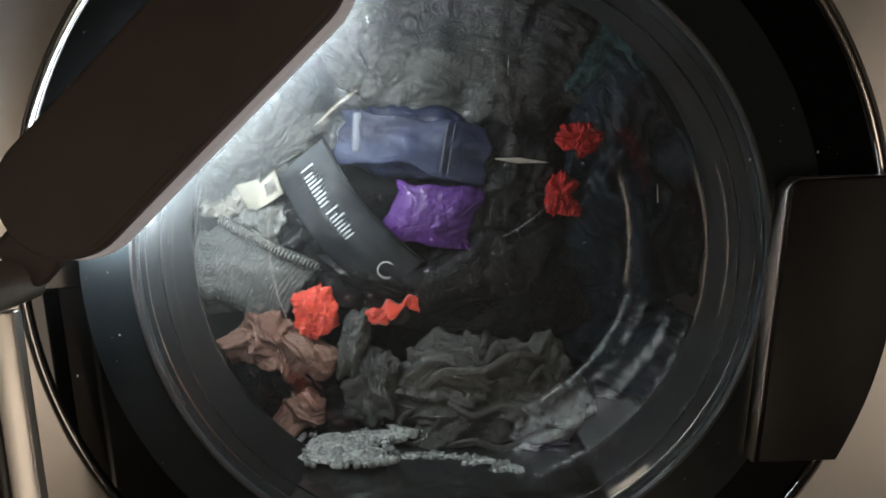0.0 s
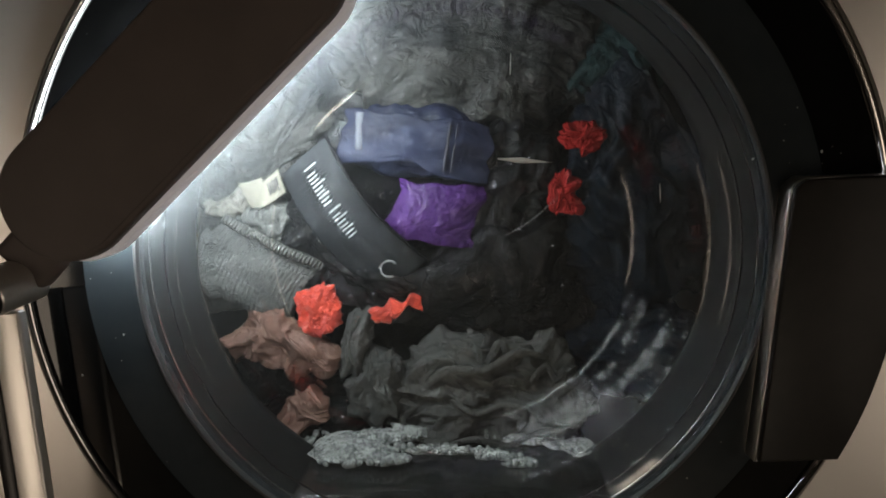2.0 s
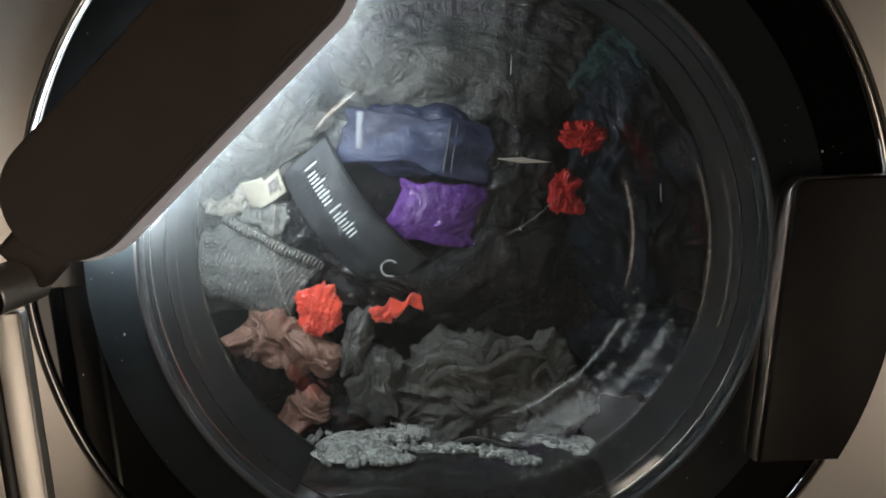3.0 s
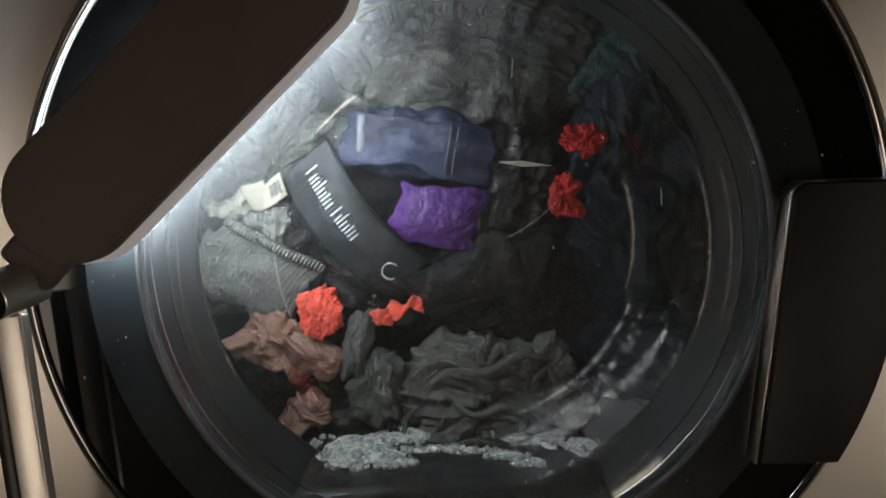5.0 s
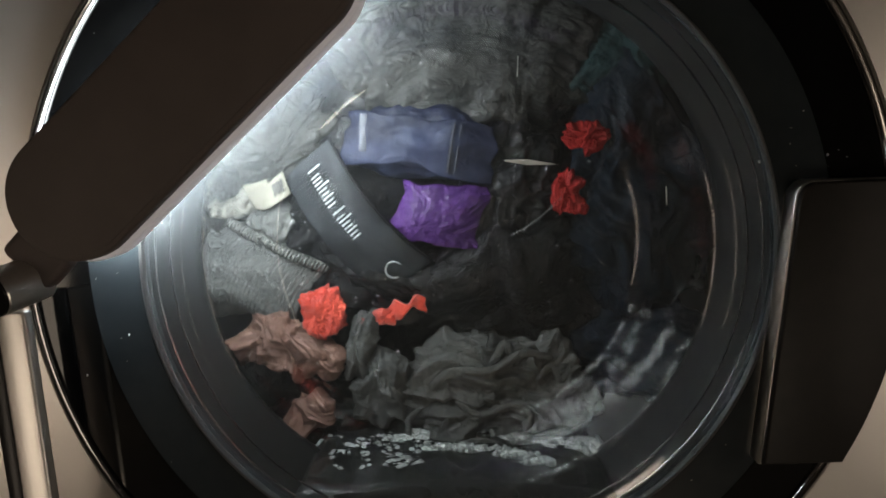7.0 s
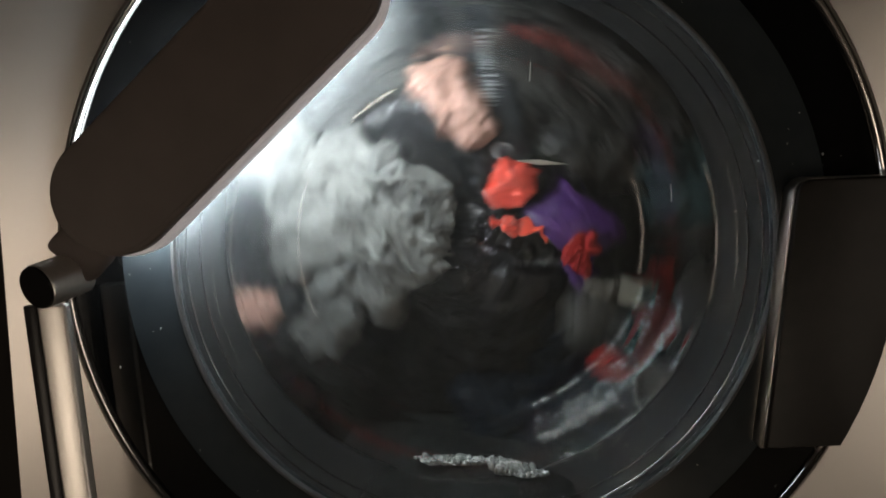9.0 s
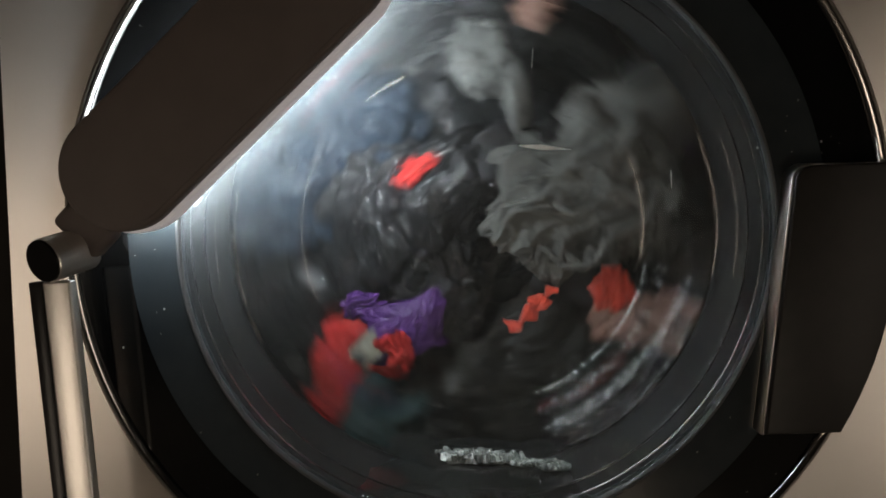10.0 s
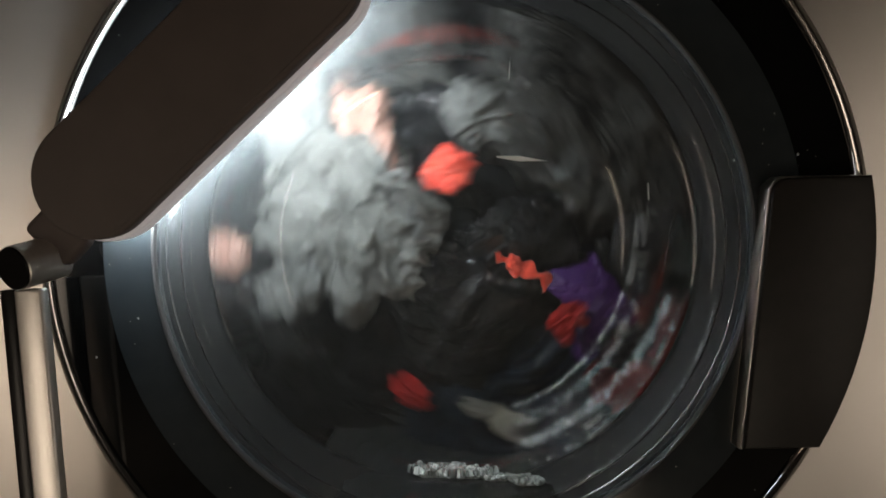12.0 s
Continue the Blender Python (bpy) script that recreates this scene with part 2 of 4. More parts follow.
def lump(w, d, h, seed, folds=34.0, depth=0.014, run=0.0, stretch=2.4, fuzz=0.0, square=0.92, nu=150, nv=84, warp=0.6):
    """A crumpled heap of cloth: w wide, d deep, h high; its folds run at an angle and are stretched along it."""
    bm = bmesh.new()
    off = Vector((seed * 3.17, seed * 1.31, seed * 2.23))
    ca, sa = math.cos(radians(run)), math.sin(radians(run))

    def place(u, v):
        a, b = 2 * math.pi * u / nu, math.pi * (v / nv - 0.5)
        cx, cz, cy = math.sin(b), math.cos(b) * math.sin(a), math.cos(b) * math.cos(a)
        sgn = lambda c: math.copysign(abs(c) ** square, c)
        n = Vector((cx, cy, cz))
        p = Vector((sgn(cx) * w / 2, sgn(cy) * d / 2, sgn(cz) * h / 2))
        q = p * folds
        q = Vector(((q.x * ca + q.z * sa) / stretch, q.y * 0.6, (-q.x * sa + q.z * ca)))
        q += Vector((noise.noise(p * folds * 0.45 + off), 0, noise.noise(p * folds * 0.45 - off))) * 2.2 * warp + off
        low = noise.noise(p * 16 + off)
        edge = noise.noise(Vector((n.x * 1.6, n.z * 1.6, seed * 5.1)))
        p = p * (1 + 0.34 * edge)
        soft = billow(q) ** 0.8 - 0.36
        crest = 0.30 - abs(noise.noise(q * 0.9 + off * 1.7)) ** 0.75
        pleat = 0.22 - abs(noise.noise(Vector((q.x * 1.3, q.y * 2, q.z * 2.9)) - off)) ** 0.8
        p += n * (soft * 1.35 + crest * 1.35 + pleat * 0.55 + low * 0.9) * depth
        if fuzz:
            p += n * fuzz * (noise.noise(p * 420 + off) + 0.6 * noise.noise(p * 900 + off))
        return p

    poles = [bm.verts.new(place(0, 0)), bm.verts.new(place(0, nv))]
    rings = [[bm.verts.new(place(u, v)) for u in range(nu)] for v in range(1, nv)]
    for u in range(nu):
        j = (u + 1) % nu
        bm.faces.new((poles[0], rings[0][u], rings[0][j]))
        bm.faces.new((poles[1], rings[-1][j], rings[-1][u]))
        for a, b in zip(rings, rings[1:]):
            bm.faces.new((a[u], b[u], b[j], a[j]))
    return bm


def rope(bm, points, radius, seed, flat=0.6, n=14):
    """A rolled fold of cloth along a bent line of (x, y, z) points, added to bm."""
    pts = [Vector(p) for p in points]
    line = []
    for k in range(len(pts) - 1):
        a, b, c, d = pts[max(k - 1, 0)], pts[k], pts[k + 1], pts[min(k + 2, len(pts) - 1)]
        for t in [i / 8 for i in range(8)]:
            line.append(0.5 * (2 * b + (c - a) * t + (2 * a - 5 * b + 4 * c - d) * t * t + (3 * b - a - 3 * c + d) * t ** 3))
    line.append(pts[-1])
    rings = []
    for k, p in enumerate(line):
        way = (line[min(k + 1, len(line) - 1)] - line[max(k - 1, 0)]).normalized()
        side = way.cross(Vector((0, 1, 0))).normalized()
        up = side.cross(way)
        end = min(1.0, 0.35 + min(k, len(line) - 1 - k) * 0.25)
        ring = []
        for i in range(n):
            a = 2 * math.pi * i / n
            r = radius * end * (1 + 0.35 * noise.noise(Vector((k * 0.16 + seed, math.cos(a) * 1.3, math.sin(a) * 1.3 + seed))) + 0.18 * noise.noise(Vector((k * 0.05, i * 0.9, seed))))
            ring.append(bm.verts.new(p + side * r * math.cos(a) + up * r * flat * math.sin(a)))
        rings.append(ring)
    for a, b in zip(rings, rings[1:]):
        for i in range(n):
            j = (i + 1) % n
            bm.faces.new((a[i], a[j], b[j], b[i]))
    bm.faces.new(rings[0])
    bm.faces.new(rings[-1][::-1])
    return bm


def sheet(w, h, thick, shape, nu=60, nv=30):
    """A closed strip w by h; shape(u, v) gives its bulge towards the front (-y) and a shift in x and z; u, v from -1 to 1."""
    bm = bmesh.new()
    grid = []
    for side in (0, 1):
        g = []
        for i in range(nu + 1):
            row = []
            for j in range(nv + 1):
                u, v = 2 * i / nu - 1, 2 * j / nv - 1
                b, sx, sz = shape(u, v)
                row.append(bm.verts.new((u * w / 2 + sx, -b + side * thick, v * h / 2 + sz)))
            g.append(row)
        grid.append(g)
    for g in grid:
        for i in range(nu):
            for j in range(nv):
                bm.faces.new((g[i][j], g[i + 1][j], g[i + 1][j + 1], g[i][j + 1]))
    a, b = grid
    loop = [(i, 0) for i in range(nu)] + [(nu, j) for j in range(nv)] + [(i, nv) for i in range(nu, 0, -1)] + [(0, j) for j in range(nv, 0, -1)]
    for (i, j), (k, l) in zip(loop, loop[1:] + loop[:1]):
        bm.faces.new((a[i][j], a[k][l], b[k][l], b[i][j]))
    return bm


def thing(name, at, label, category, group="", turn=0.0):
    ob = new(name)
    ob.empty_display_size = 0.05
    ob.matrix_basis = pose(at[0], at[1], at[2] + ZC, 0, turn, 0)
    return tagged(ob, label, category, group)


# ---- room ----
def build_room():
    def wall(name, sx, sy, sz, at, mat):
        tagged(part(name, box(sx, sy, sz, at), mat, smooth=False), kind="structure")
    wall("floor", 3.6, 3.6, 0.1, (0, -0.9, -0.05), M_FLOOR)
    wall("ceiling", 3.6, 3.6, 0.1, (0, -0.9, 2.55), M_CEIL)
    wall("wall_north", 3.6, 0.1, 2.5, (0, 0.85, 1.25), M_WALL)
    wall("wall_south", 3.6, 0.1, 2.5, (0, -2.65, 1.25), M_WALL)
    wall("wall_east", 0.1, 3.4, 2.5, (1.75, -0.9, 1.25), M_WALL)
    wall("wall_west", 0.1, 3.4, 2.5, (-1.75, -0.9, 1.25), M_WALL)


build_room()


# ---- washing machine ----
def ring_panel(radius, x0, x1, z0, z1, y0, y1, n=160):
    """A flat panel with a round hole, y0 front and y1 back."""
    bm = bmesh.new()

    def edge_point(a):
        c, s = math.cos(a), math.sin(a)
        t = min((x1 if c > 0 else -x0) / max(abs(c), 1e-6), (z1 if s > 0 else -z0) / max(abs(s), 1e-6))
        return c * t, s * t
    angles = sorted([2 * math.pi * k / n for k in range(n)] + [math.atan2(z, x) % (2 * math.pi) for x in (x0, x1) for z in (z0, z1)])
    rows = []
    for a in angles:
        ex, ez = edge_point(a)
        ix, iz = radius * math.cos(a), radius * math.sin(a)
        rows.append([bm.verts.new(c) for c in ((ix, y1, iz), (ix, y0 + 0.004, iz), (ix * 1.012, y0, iz * 1.012), (ex, y0, ez), (ex, y1, ez))])
    for k, a in enumerate(rows):
        b = rows[(k + 1) % len(rows)]
        for i in range(5):
            j = (i + 1) % 5
            bm.faces.new((a[i], b[i], b[j], a[j]))
    return bm


washer = thing("washing_machine", (0, 0, 0), "warm grey front-loading washing machine with a large round glass door", "washing machine")
sharpen(part("front_panel", ring_panel(0.246, -0.283, 0.310, -0.50, 0.35, 0.006, 0.03), M_BODY, washer))
part("side_panel", box(0.02, 0.5, 0.85, (-0.276, 0.285, -0.075), 0.004), M_BODY, washer)
part("side_panel", box(0.02, 0.5, 0.85, (0.298, 0.285, -0.075), 0.004), M_BODY, washer)
part("top_panel", box(0.60, 0.55, 0.025, (0.011, 0.29, 0.366), 0.006), M_BODY, washer)
part("base", box(0.57, 0.5, 0.10, (0.011, 0.29, -0.555), 0.006), M_CAP, washer, "black plinth")
part("back_panel", box(0.55, 0.01, 0.84, (0.011, 0.54, -0.075)), M_BODY, washer)

door = part("door", lathe([(0.1785, 0.000), (0.2075, 0.000), (0.2075, 0.012), (0.1785, 0.012)], closed=True), M_BLACKGLASS, washer, "round smoked glass door")
sharpen(door)
sharpen(part("border", lathe([(0.2075, -0.0006), (0.2375, -0.0006), (0.2375, 0.012), (0.2075, 0.012)], closed=True), M_BORDER, door, "gloss black rim of the glass"))
trim = [(0.2375, 0.014), (0.2375, -0.0015), (0.2385, -0.0035), (0.2405, -0.0045), (0.2425, -0.0035), (0.2440, 0.0005), (0.2452, 0.008), (0.2452, 0.02)]
sharpen(part("trim_ring", lathe(trim, closed=True, n=220), M_CHROME, door, "thin polished chrome ring"), 50)
sharpen(part("bead", lathe([(0.1765, 0.003), (0.1768, -0.0012), (0.1777, -0.0016), (0.1786, -0.0010), (0.1786, 0.003)], closed=True, n=220), M_BEAD, door, "thin bright bead round the bowl"), 50)

# bowl: a shallow dish with a tight round edge, a steep wall and a flared lip
def rounded(points, times=2):
    """Cut the corners of an open line of (radius, y)."""
    for _ in range(times):
        cut = [points[0]]
        for (r0, y0), (r1, y1) in zip(points, points[1:]):
            cut += [(0.75 * r0 + 0.25 * r1, 0.75 * y0 + 0.25 * y1), (0.25 * r0 + 0.75 * r1, 0.25 * y0 + 0.75 * y1)]
        points = cut + [points[-1]]
    return points


def thickened(points, thick):
    """The same line moved out by the glass's thickness."""
    out = []
    for k, (r, y) in enumerate(points):
        (r0, y0), (r1, y1) = points[max(k - 1, 0)], points[min(k + 1, len(points) - 1)]
        size = math.hypot(r1 - r0, y1 - y0)
        out.append((max(0.0, r - (y1 - y0) / size * thick), y + (r1 - r0) / size * thick))
    out[0] = (0.0, out[0][1])
    return out


inner = rounded([(0.0, 0.0840), (0.0300, 0.0836), (0.0650, 0.0830), (0.0950, 0.0811), (0.1130, 0.0780), (0.1218, 0.0742), (0.1268, 0.0676), (0.1288, 0.0590), (0.1340, 0.0400), (0.1410, 0.0220),
                 (0.1445, 0.0160), (0.1490, 0.0128), (0.1550, 0.0112), (0.1585, 0.0098), (0.1608, 0.0070), (0.1625, 0.0046), (0.1715, 0.0038)])
outer = thickened(inner, 0.0042)[::-1]
bowl = part("glass_bowl", lathe(inner + outer, n=200), M_BOWL, door, "clear bulging glass bowl")
bowl.visible_shadow = False
# added sheet, nearly without reflection: its pale scatter makes the glow beside the lamp
cover = part("haze_sheet", lathe([(0, 0.0010), (0.1764, 0.0010), (0.1764, 0.0032), (0, 0.0032)], n=200), M_HAZE, door, "flat sheet added before the bowl to carry the lamp's haze")
cover.visible_shadow = False
sharpen(cover)

# handle: a flat plate with rounded corners beside the bowl, its outer side following the ring
def handle_outline(grow=0.0):
    pts = [(0.1700 - grow, -0.1115 - grow)]
    pts += [(0.1800 - grow, 0.0345)]
    for k in range(1, 8):
        a = math.pi - k * math.pi / 16
        pts.append((0.1895 + (0.0095 + grow) * math.cos(a), 0.0355 + (0.0095 + grow) * math.sin(a)))
    for k in range(15):
        a = math.radians(11.3 - k * (11.3 + 27.2) / 14)
        pts.append(((0.2400 + grow) * math.cos(a), (0.2400 + grow) * math.sin(a)))
    return pts


handle = sharpen(part("handle", prism(handle_outline(), -0.016, 0.002, 0.0015), M_HANDLE, door, "dark bronze grip plate"), 40)
sharpen(part("handle_edge", prism(handle_outline(0.0011), -0.0125, 0.001, 0.0008), M_HEDGE, handle, "polished metal edge"), 40)

part("gasket", lathe([(0.185, 0.012), (0.183, 0.03), (0.181, 0.06), (0.176, 0.075), (0.174, 0.085), (0.177, 0.095), (0.186, 0.0975), (0.237, 0.0975), (0.237, 0.090), (0.200, 0.088), (0.200, 0.012)], closed=True), M_RUBBER, washer, "dark grey rubber door seal")
drum = part("drum", lathe([(0.192, 0.1005), (0.235, 0.108), (0.240, 0.116), (0.240, 0.43), (0.0, 0.435), (0.0, 0.440), (0.245, 0.438), (0.245, 0.105), (0.192, 0.0985)], n=120, closed=True), M_STEEL, washer, "brushed steel drum")
for k in range(3):
    m = pose(0, 0, 0, 0, 120 * k + 40, 0) @ Matrix.Translation((0, 0.27, -0.222))
    part("paddle", box(0.05, 0.28, 0.045, (0, 0, 0), 0.016, 3, None), M_STEEL, drum).matrix_basis = m

# specks of dust on the door's glass
rng = random.Random(4)
bm = bmesh.new()
spots = [(-0.2121, -0.0669), (-0.1865, -0.0429), (0.2000, 0.0590), (0.1634, 0.0551)]
for k in range(70):
    a, r = rng.uniform(0, 2 * math.pi), rng.uniform(0.182, 0.234)
    spots.append((r * math.cos(a), r * math.sin(a)))
for k, (x, z) in enumerate(spots):
    s = 0.0006 if k < 4 else rng.uniform(0.00012, 0.0003)
    bmesh.ops.create_icosphere(bm, subdivisions=1, radius=s, matrix=pose(x, -0.0012, z) @ Matrix.Diagonal((1, 0.5, rng.uniform(0.6, 1.6), 1)))
tagged(part("dust", bm, M_DUST, door), kind="stuff")

for x, z, h, lean in ((0.0320, 0.1059, 0.0105, 2), (0.1147, 0.0366, 0.0100, -4)):
    part("lint", box(0.0004, 0.0004, h, (0, 0, 0)), M_DUST, door, "pale fibre stuck to the glass").matrix_basis = pose(x, 0.0004, z, 0, lean, 0)
streak = sheet(0.030, 0.0050, 0.0004, lambda u, v: (0.0, 0.0, -0.5 * 0.0050 * v * (0.35 + 0.6 * abs(u + 0.15))), 30, 4)
part("streak", streak, M_STREAK, door, "dried soap streak").matrix_basis = pose(0.0404, 0.0004, 0.0546, 0, 4, 0)


# ---- lamp on its stand, in front of the door ----
def build_lamp():
    lamp = thing("desk_lamp", (-0.226, -0.036, -ZC), "dark bar desk lamp on a brushed aluminium post, switched on", "lamp")
    tilt = pose(0.0378, -0.008, ZC + 0.0385, 0, -44, 0)          # from the lamp's foot to the head's round end
    head = part("lamp_head", prism(stadium(0.152, 0.0640), -0.006, 0.004, 0.0016), M_SHELL, lamp, "dark warm grey flat head")
    head.matrix_basis = tilt
    sharpen(head, 40)
    part("seam", prism(stadium(0.152, 0.0580), -0.0066, -0.005, 0.0003), M_SHELL, head)
    rim = part("rim", prism(stadium(0.152, 0.0650), 0.0041, 0.0165, 0.0016), M_RIM, head, "underside rim, its faint glow standing for the LED's spill")
    rim.matrix_basis = pose(0.0008, 0, -0.0020)
    sharpen(rim, 40)
    part("led_panel", prism(stadium(0.150, 0.052), 0.0167, 0.0180, 0.0005), M_LED, head, "white glowing diffuser")
    # hinge: barrel towards the viewer, with a cap and a lug up to the head
    knuckle = part("knuckle", box(0.030, 0.013, 0.020, (0, 0, 0), 0.004, 3), M_SHELL, lamp)
    knuckle.matrix_basis = pose(0.0165, -0.005, ZC + 0.0085, 0, 44, 0)
    barrel = part("hinge_barrel", lathe([(0, -0.0135), (0.0108, -0.0135), (0.0118, -0.0122), (0.0118, 0.0125), (0.0108, 0.0135), (0, 0.0135)], n=48), M_ARM, lamp, "aluminium hinge barrel")
    barrel.matrix_basis = pose(0.0070, -0.0115, ZC - 0.0055, 11, 0, -22)
    sharpen(barrel)
    cap = part("hinge_cap", lathe([(0, -0.0142), (0.0110, -0.0142), (0.0114, -0.0130), (0, -0.0128)], n=48), M_CAP, barrel, "black end cap")
    sharpen(cap)
    post = part("post", box(0.0165, 0.007, 0.592, (0, 0, 0.304), 0.0015, 3), M_ARM, lamp, "brushed aluminium square post")
    post.matrix_basis = pose(0.0376, -0.002, 0, 0.0, -4.0, -4.5)
    sharpen(post)
    strip = part("post_channel", box(0.0090, 0.006, 0.592, (-0.0128, 0.0010, 0.304), 0.001, 2), M_CAP, post, "black channel along the post")
    sharpen(strip)
    foot = part("foot", lathe([(0, 0), (0.030, 0), (0.030, 0.006), (0.027, 0.008), (0, 0.008)], n=64), M_SHELL, lamp)
    foot.matrix_basis = pose(0.0376, -0.002, 0, 90, 0, 0)
    # the diffuser's beam, squarely down on the door
    led = area_lamp("led_light", (0, 0, 0), (0, 1, 0), 0.185, 0.048, LED_POWER, (0.86, 0.95, 1.0), 95)
    led.matrix_world = pose(-0.1335, -0.025, 0.0913 + ZC, 0, -44, 0) @ pose(0, 0, 0, 90, 0, 0)
    return lamp


desk_lamp = build_lamp()


def build_unseen_lights():
    # added glowing columns, out of view, for the metal panel and post to mirror
    def glow_column(name, at, half, radius, mat, label):
        lamp = new(name)
        lamp.matrix_basis = Matrix.Translation(at)
        tagged(lamp, label, "lamp", "room lamps")
        part("shade", lathe([(radius, -half), (radius * 0.9, half), (radius * 0.9 - 0.003, half), (radius - 0.003, -half)], n=64, closed=True), mat, lamp, "added warm glowing tube").matrix_basis = pose(0, 0, 0, 90, 0, 0)
        part("pole", box(0.02, 0.02, at[2] - 0.02, (0, 0, -at[2] / 2), 0.004), M_SHELL, lamp)
        part("foot", box(0.20, 0.20, 0.02, (0, 0, 0.01 - at[2]), 0.005), M_SHELL, lamp)
    glow_column("unseen_column", (-1.10, -1.25, 0.34), 0.32, 0.16, M_GLOW_W, "unseen warm glowing column, added to brighten post and left panel")
    glow_column("unseen_column", (1.14, -1.15, 0.50), 0.47, 0.13, M_GLOW_E, "unseen dimmer warm column, added to brighten the right panel")
    # added out of view so that the bowl's upper left mirrors a warm spot
    glow_ball = new("unseen_ball")
    glow_ball.matrix_basis = pose(0.30, -1.05, 0.0) @ Matrix.Diagonal((1.6, 1.6, 1.6, 1))
    tagged(glow_ball, "unseen warm glowing ball, added for the highlight in the bowl", "lamp", "room lamps")
    part("globe", lathe([(0, -0.05), (0.025, -0.0433), (0.0433, -0.025), (0.05, 0), (0.0433, 0.025), (0.025, 0.0433), (0, 0.05)], n=40), M_GLOBE, glow_ball, "added warm glowing ball").matrix_basis = pose(0, 0, 0.062, 90, 0, 0)
    part("foot", box(0.06, 0.06, 0.014, (0, 0, 0.007), 0.003), M_SHELL, glow_ball)


build_unseen_lights()


# ---- the wash ----
WASH = []          # thing, place at rest, later places, depth while tumbling, how far it falls back at the lower right


def turned(t):
    """Degrees that the drum has turned: at rest until 6.9 s, then speeding up to a steady tumble."""
    if t < 6.9:
        return 0.0
    if t < 8.3:
        return 0.5 * 235 / 1.4 * (t - 6.9) ** 2
    return 164.5 + 235 * (t - 8.3)


def garment(name, at, label, category, later=None, depth=None, swing=0.0):
    ob = thing(name, at, label, category)
    WASH.append((ob, at, later or [], at[1] if depth is None else depth, swing))
    return ob


def flat_shape(bulge, wave=0.0, seed=0.0, bow=0.0):
    return lambda u, v: (bulge * (1 - u * u) - 0.4 * bulge * v * v + wave * noise.noise(Vector((u * 3 + seed, v * 2, seed))), 0.0, bow * (1 - u * u))


# back of the load: large dark pieces that fill the drum
heap = garment("black_trousers", (0.005, 0.215, 0.0), "wet black cotton trousers filling the drum", "trousers")
part("cloth", lump(0.40, 0.14, 0.40, 1, 26, 0.02, 20, nu=150, nv=70), M_BLACK, heap)

towel = garment("charcoal_towel", (0.010, 0.150, 0.133), "wet charcoal terry towel with soft folds", "towel")
part("cloth", lump(0.235, 0.075, 0.125, 2, 42, 0.012, 72, 3.2, 0.0006, nu=170, nv=80), M_CHARCOAL, towel)

jacket = garment("navy_jacket", (0.138, 0.150, 0.034), "wet dark navy jacket, bunched up", "jacket",
    [(8.3, -0.095, 0.000), (8.6, -0.121, -0.063), (9.5, 0.071, 0.117), (9.6, 0.046, 0.104), (9.7, 0.018, 0.095), (9.8, -0.009, 0.086), (10.0, -0.089, 0.045), (10.9, 0.134, 0.094), (11.0, 0.057, 0.112), (11.2, -0.002, 0.085), (11.3, -0.058, 0.057), (11.5, -0.095, -0.011), (12.0, 0.049, -0.140)], 0.165)
part("cloth", lump(0.135, 0.085, 0.185, 3, 40, 0.013, 100, 2.2, nu=140, nv=70), M_INDIGO, jacket)

shirt = garment("black_shirt", (0.028, 0.142, -0.030), "wet glossy black shirt, crumpled", "shirt")
part("cloth", lump(0.160, 0.07, 0.120, 4, 46, 0.012, 35, 2.6, nu=150, nv=70), M_BLACK, shirt)

shorts = garment("dark_teal_shorts", (0.140, 0.150, -0.085), "wet dark teal shorts", "shorts")
part("cloth", lump(0.110, 0.06, 0.095, 5, 44, 0.011, -30, 2.2), M_INDIGO, shorts)

teal = garment("teal_sweater", (0.122, 0.160, 0.128), "wet dark green-blue knitted sweater", "sweater")
part("cloth", lump(0.105, 0.07, 0.080, 6, 40, 0.010, 40, 2.2), cloth("dark_teal_knit", (0.008, 0.024, 0.026), (0.014, 0.036, 0.038), 0.7, 0.1), teal)

# grey shirt at the bottom, the palest large piece
grey = garment("grey_shirt", (0.035, 0.130, -0.131), "grey jersey shirt, twisted and creased", "shirt",
    [(8.3, 0.106, 0.042), (8.5, 0.052, 0.067), (8.7, 0.002, 0.051), (8.9, -0.058, 0.039), (9.1, -0.077, -0.037), (9.3, -0.047, -0.092), (9.5, 0.046, -0.112), (9.8, 0.120, -0.028), (10.0, 0.077, 0.028), (10.2, 0.028, 0.050), (10.3, -0.013, 0.033), (10.4, -0.053, 0.015), (10.5, -0.073, -0.019), (10.6, -0.061, -0.053), (10.8, -0.044, -0.099), (11.0, 0.056, -0.118), (11.2, 0.116, -0.052), (11.4, 0.120, 0.011), (11.6, 0.087, 0.054), (11.8, -0.015, 0.057), (11.9, -0.048, 0.040), (12.0, -0.074, 0.010)], 0.122)
part("body_cloth", lump(0.152, 0.066, 0.120, 7, 44, 0.014, 12, 2.4, 0.0002, nu=260, nv=150), M_DGREY, grey)
sleeve = part("sleeve", lump(0.085, 0.050, 0.062, 17, 52, 0.012, -28, 2.6, nu=180, nv=100), M_DGREY, grey)
sleeve.matrix_basis = pose(-0.036, -0.008, 0.020, 0, -20, 0)
hem = bmesh.new()
rope(hem, [(-0.062, -0.024, 0.012), (-0.040, -0.034, 0.036), (-0.012, -0.037, 0.038), (0.012, -0.036, 0.050), (0.034, -0.026, 0.044)], 0.0030, 1)
rope(hem, [(-0.060, -0.028, 0.008), (-0.072, -0.026, -0.006), (-0.066, -0.030, -0.020), (-0.050, -0.034, -0.014), (-0.042, -0.036, 0.002)], 0.0022, 2)
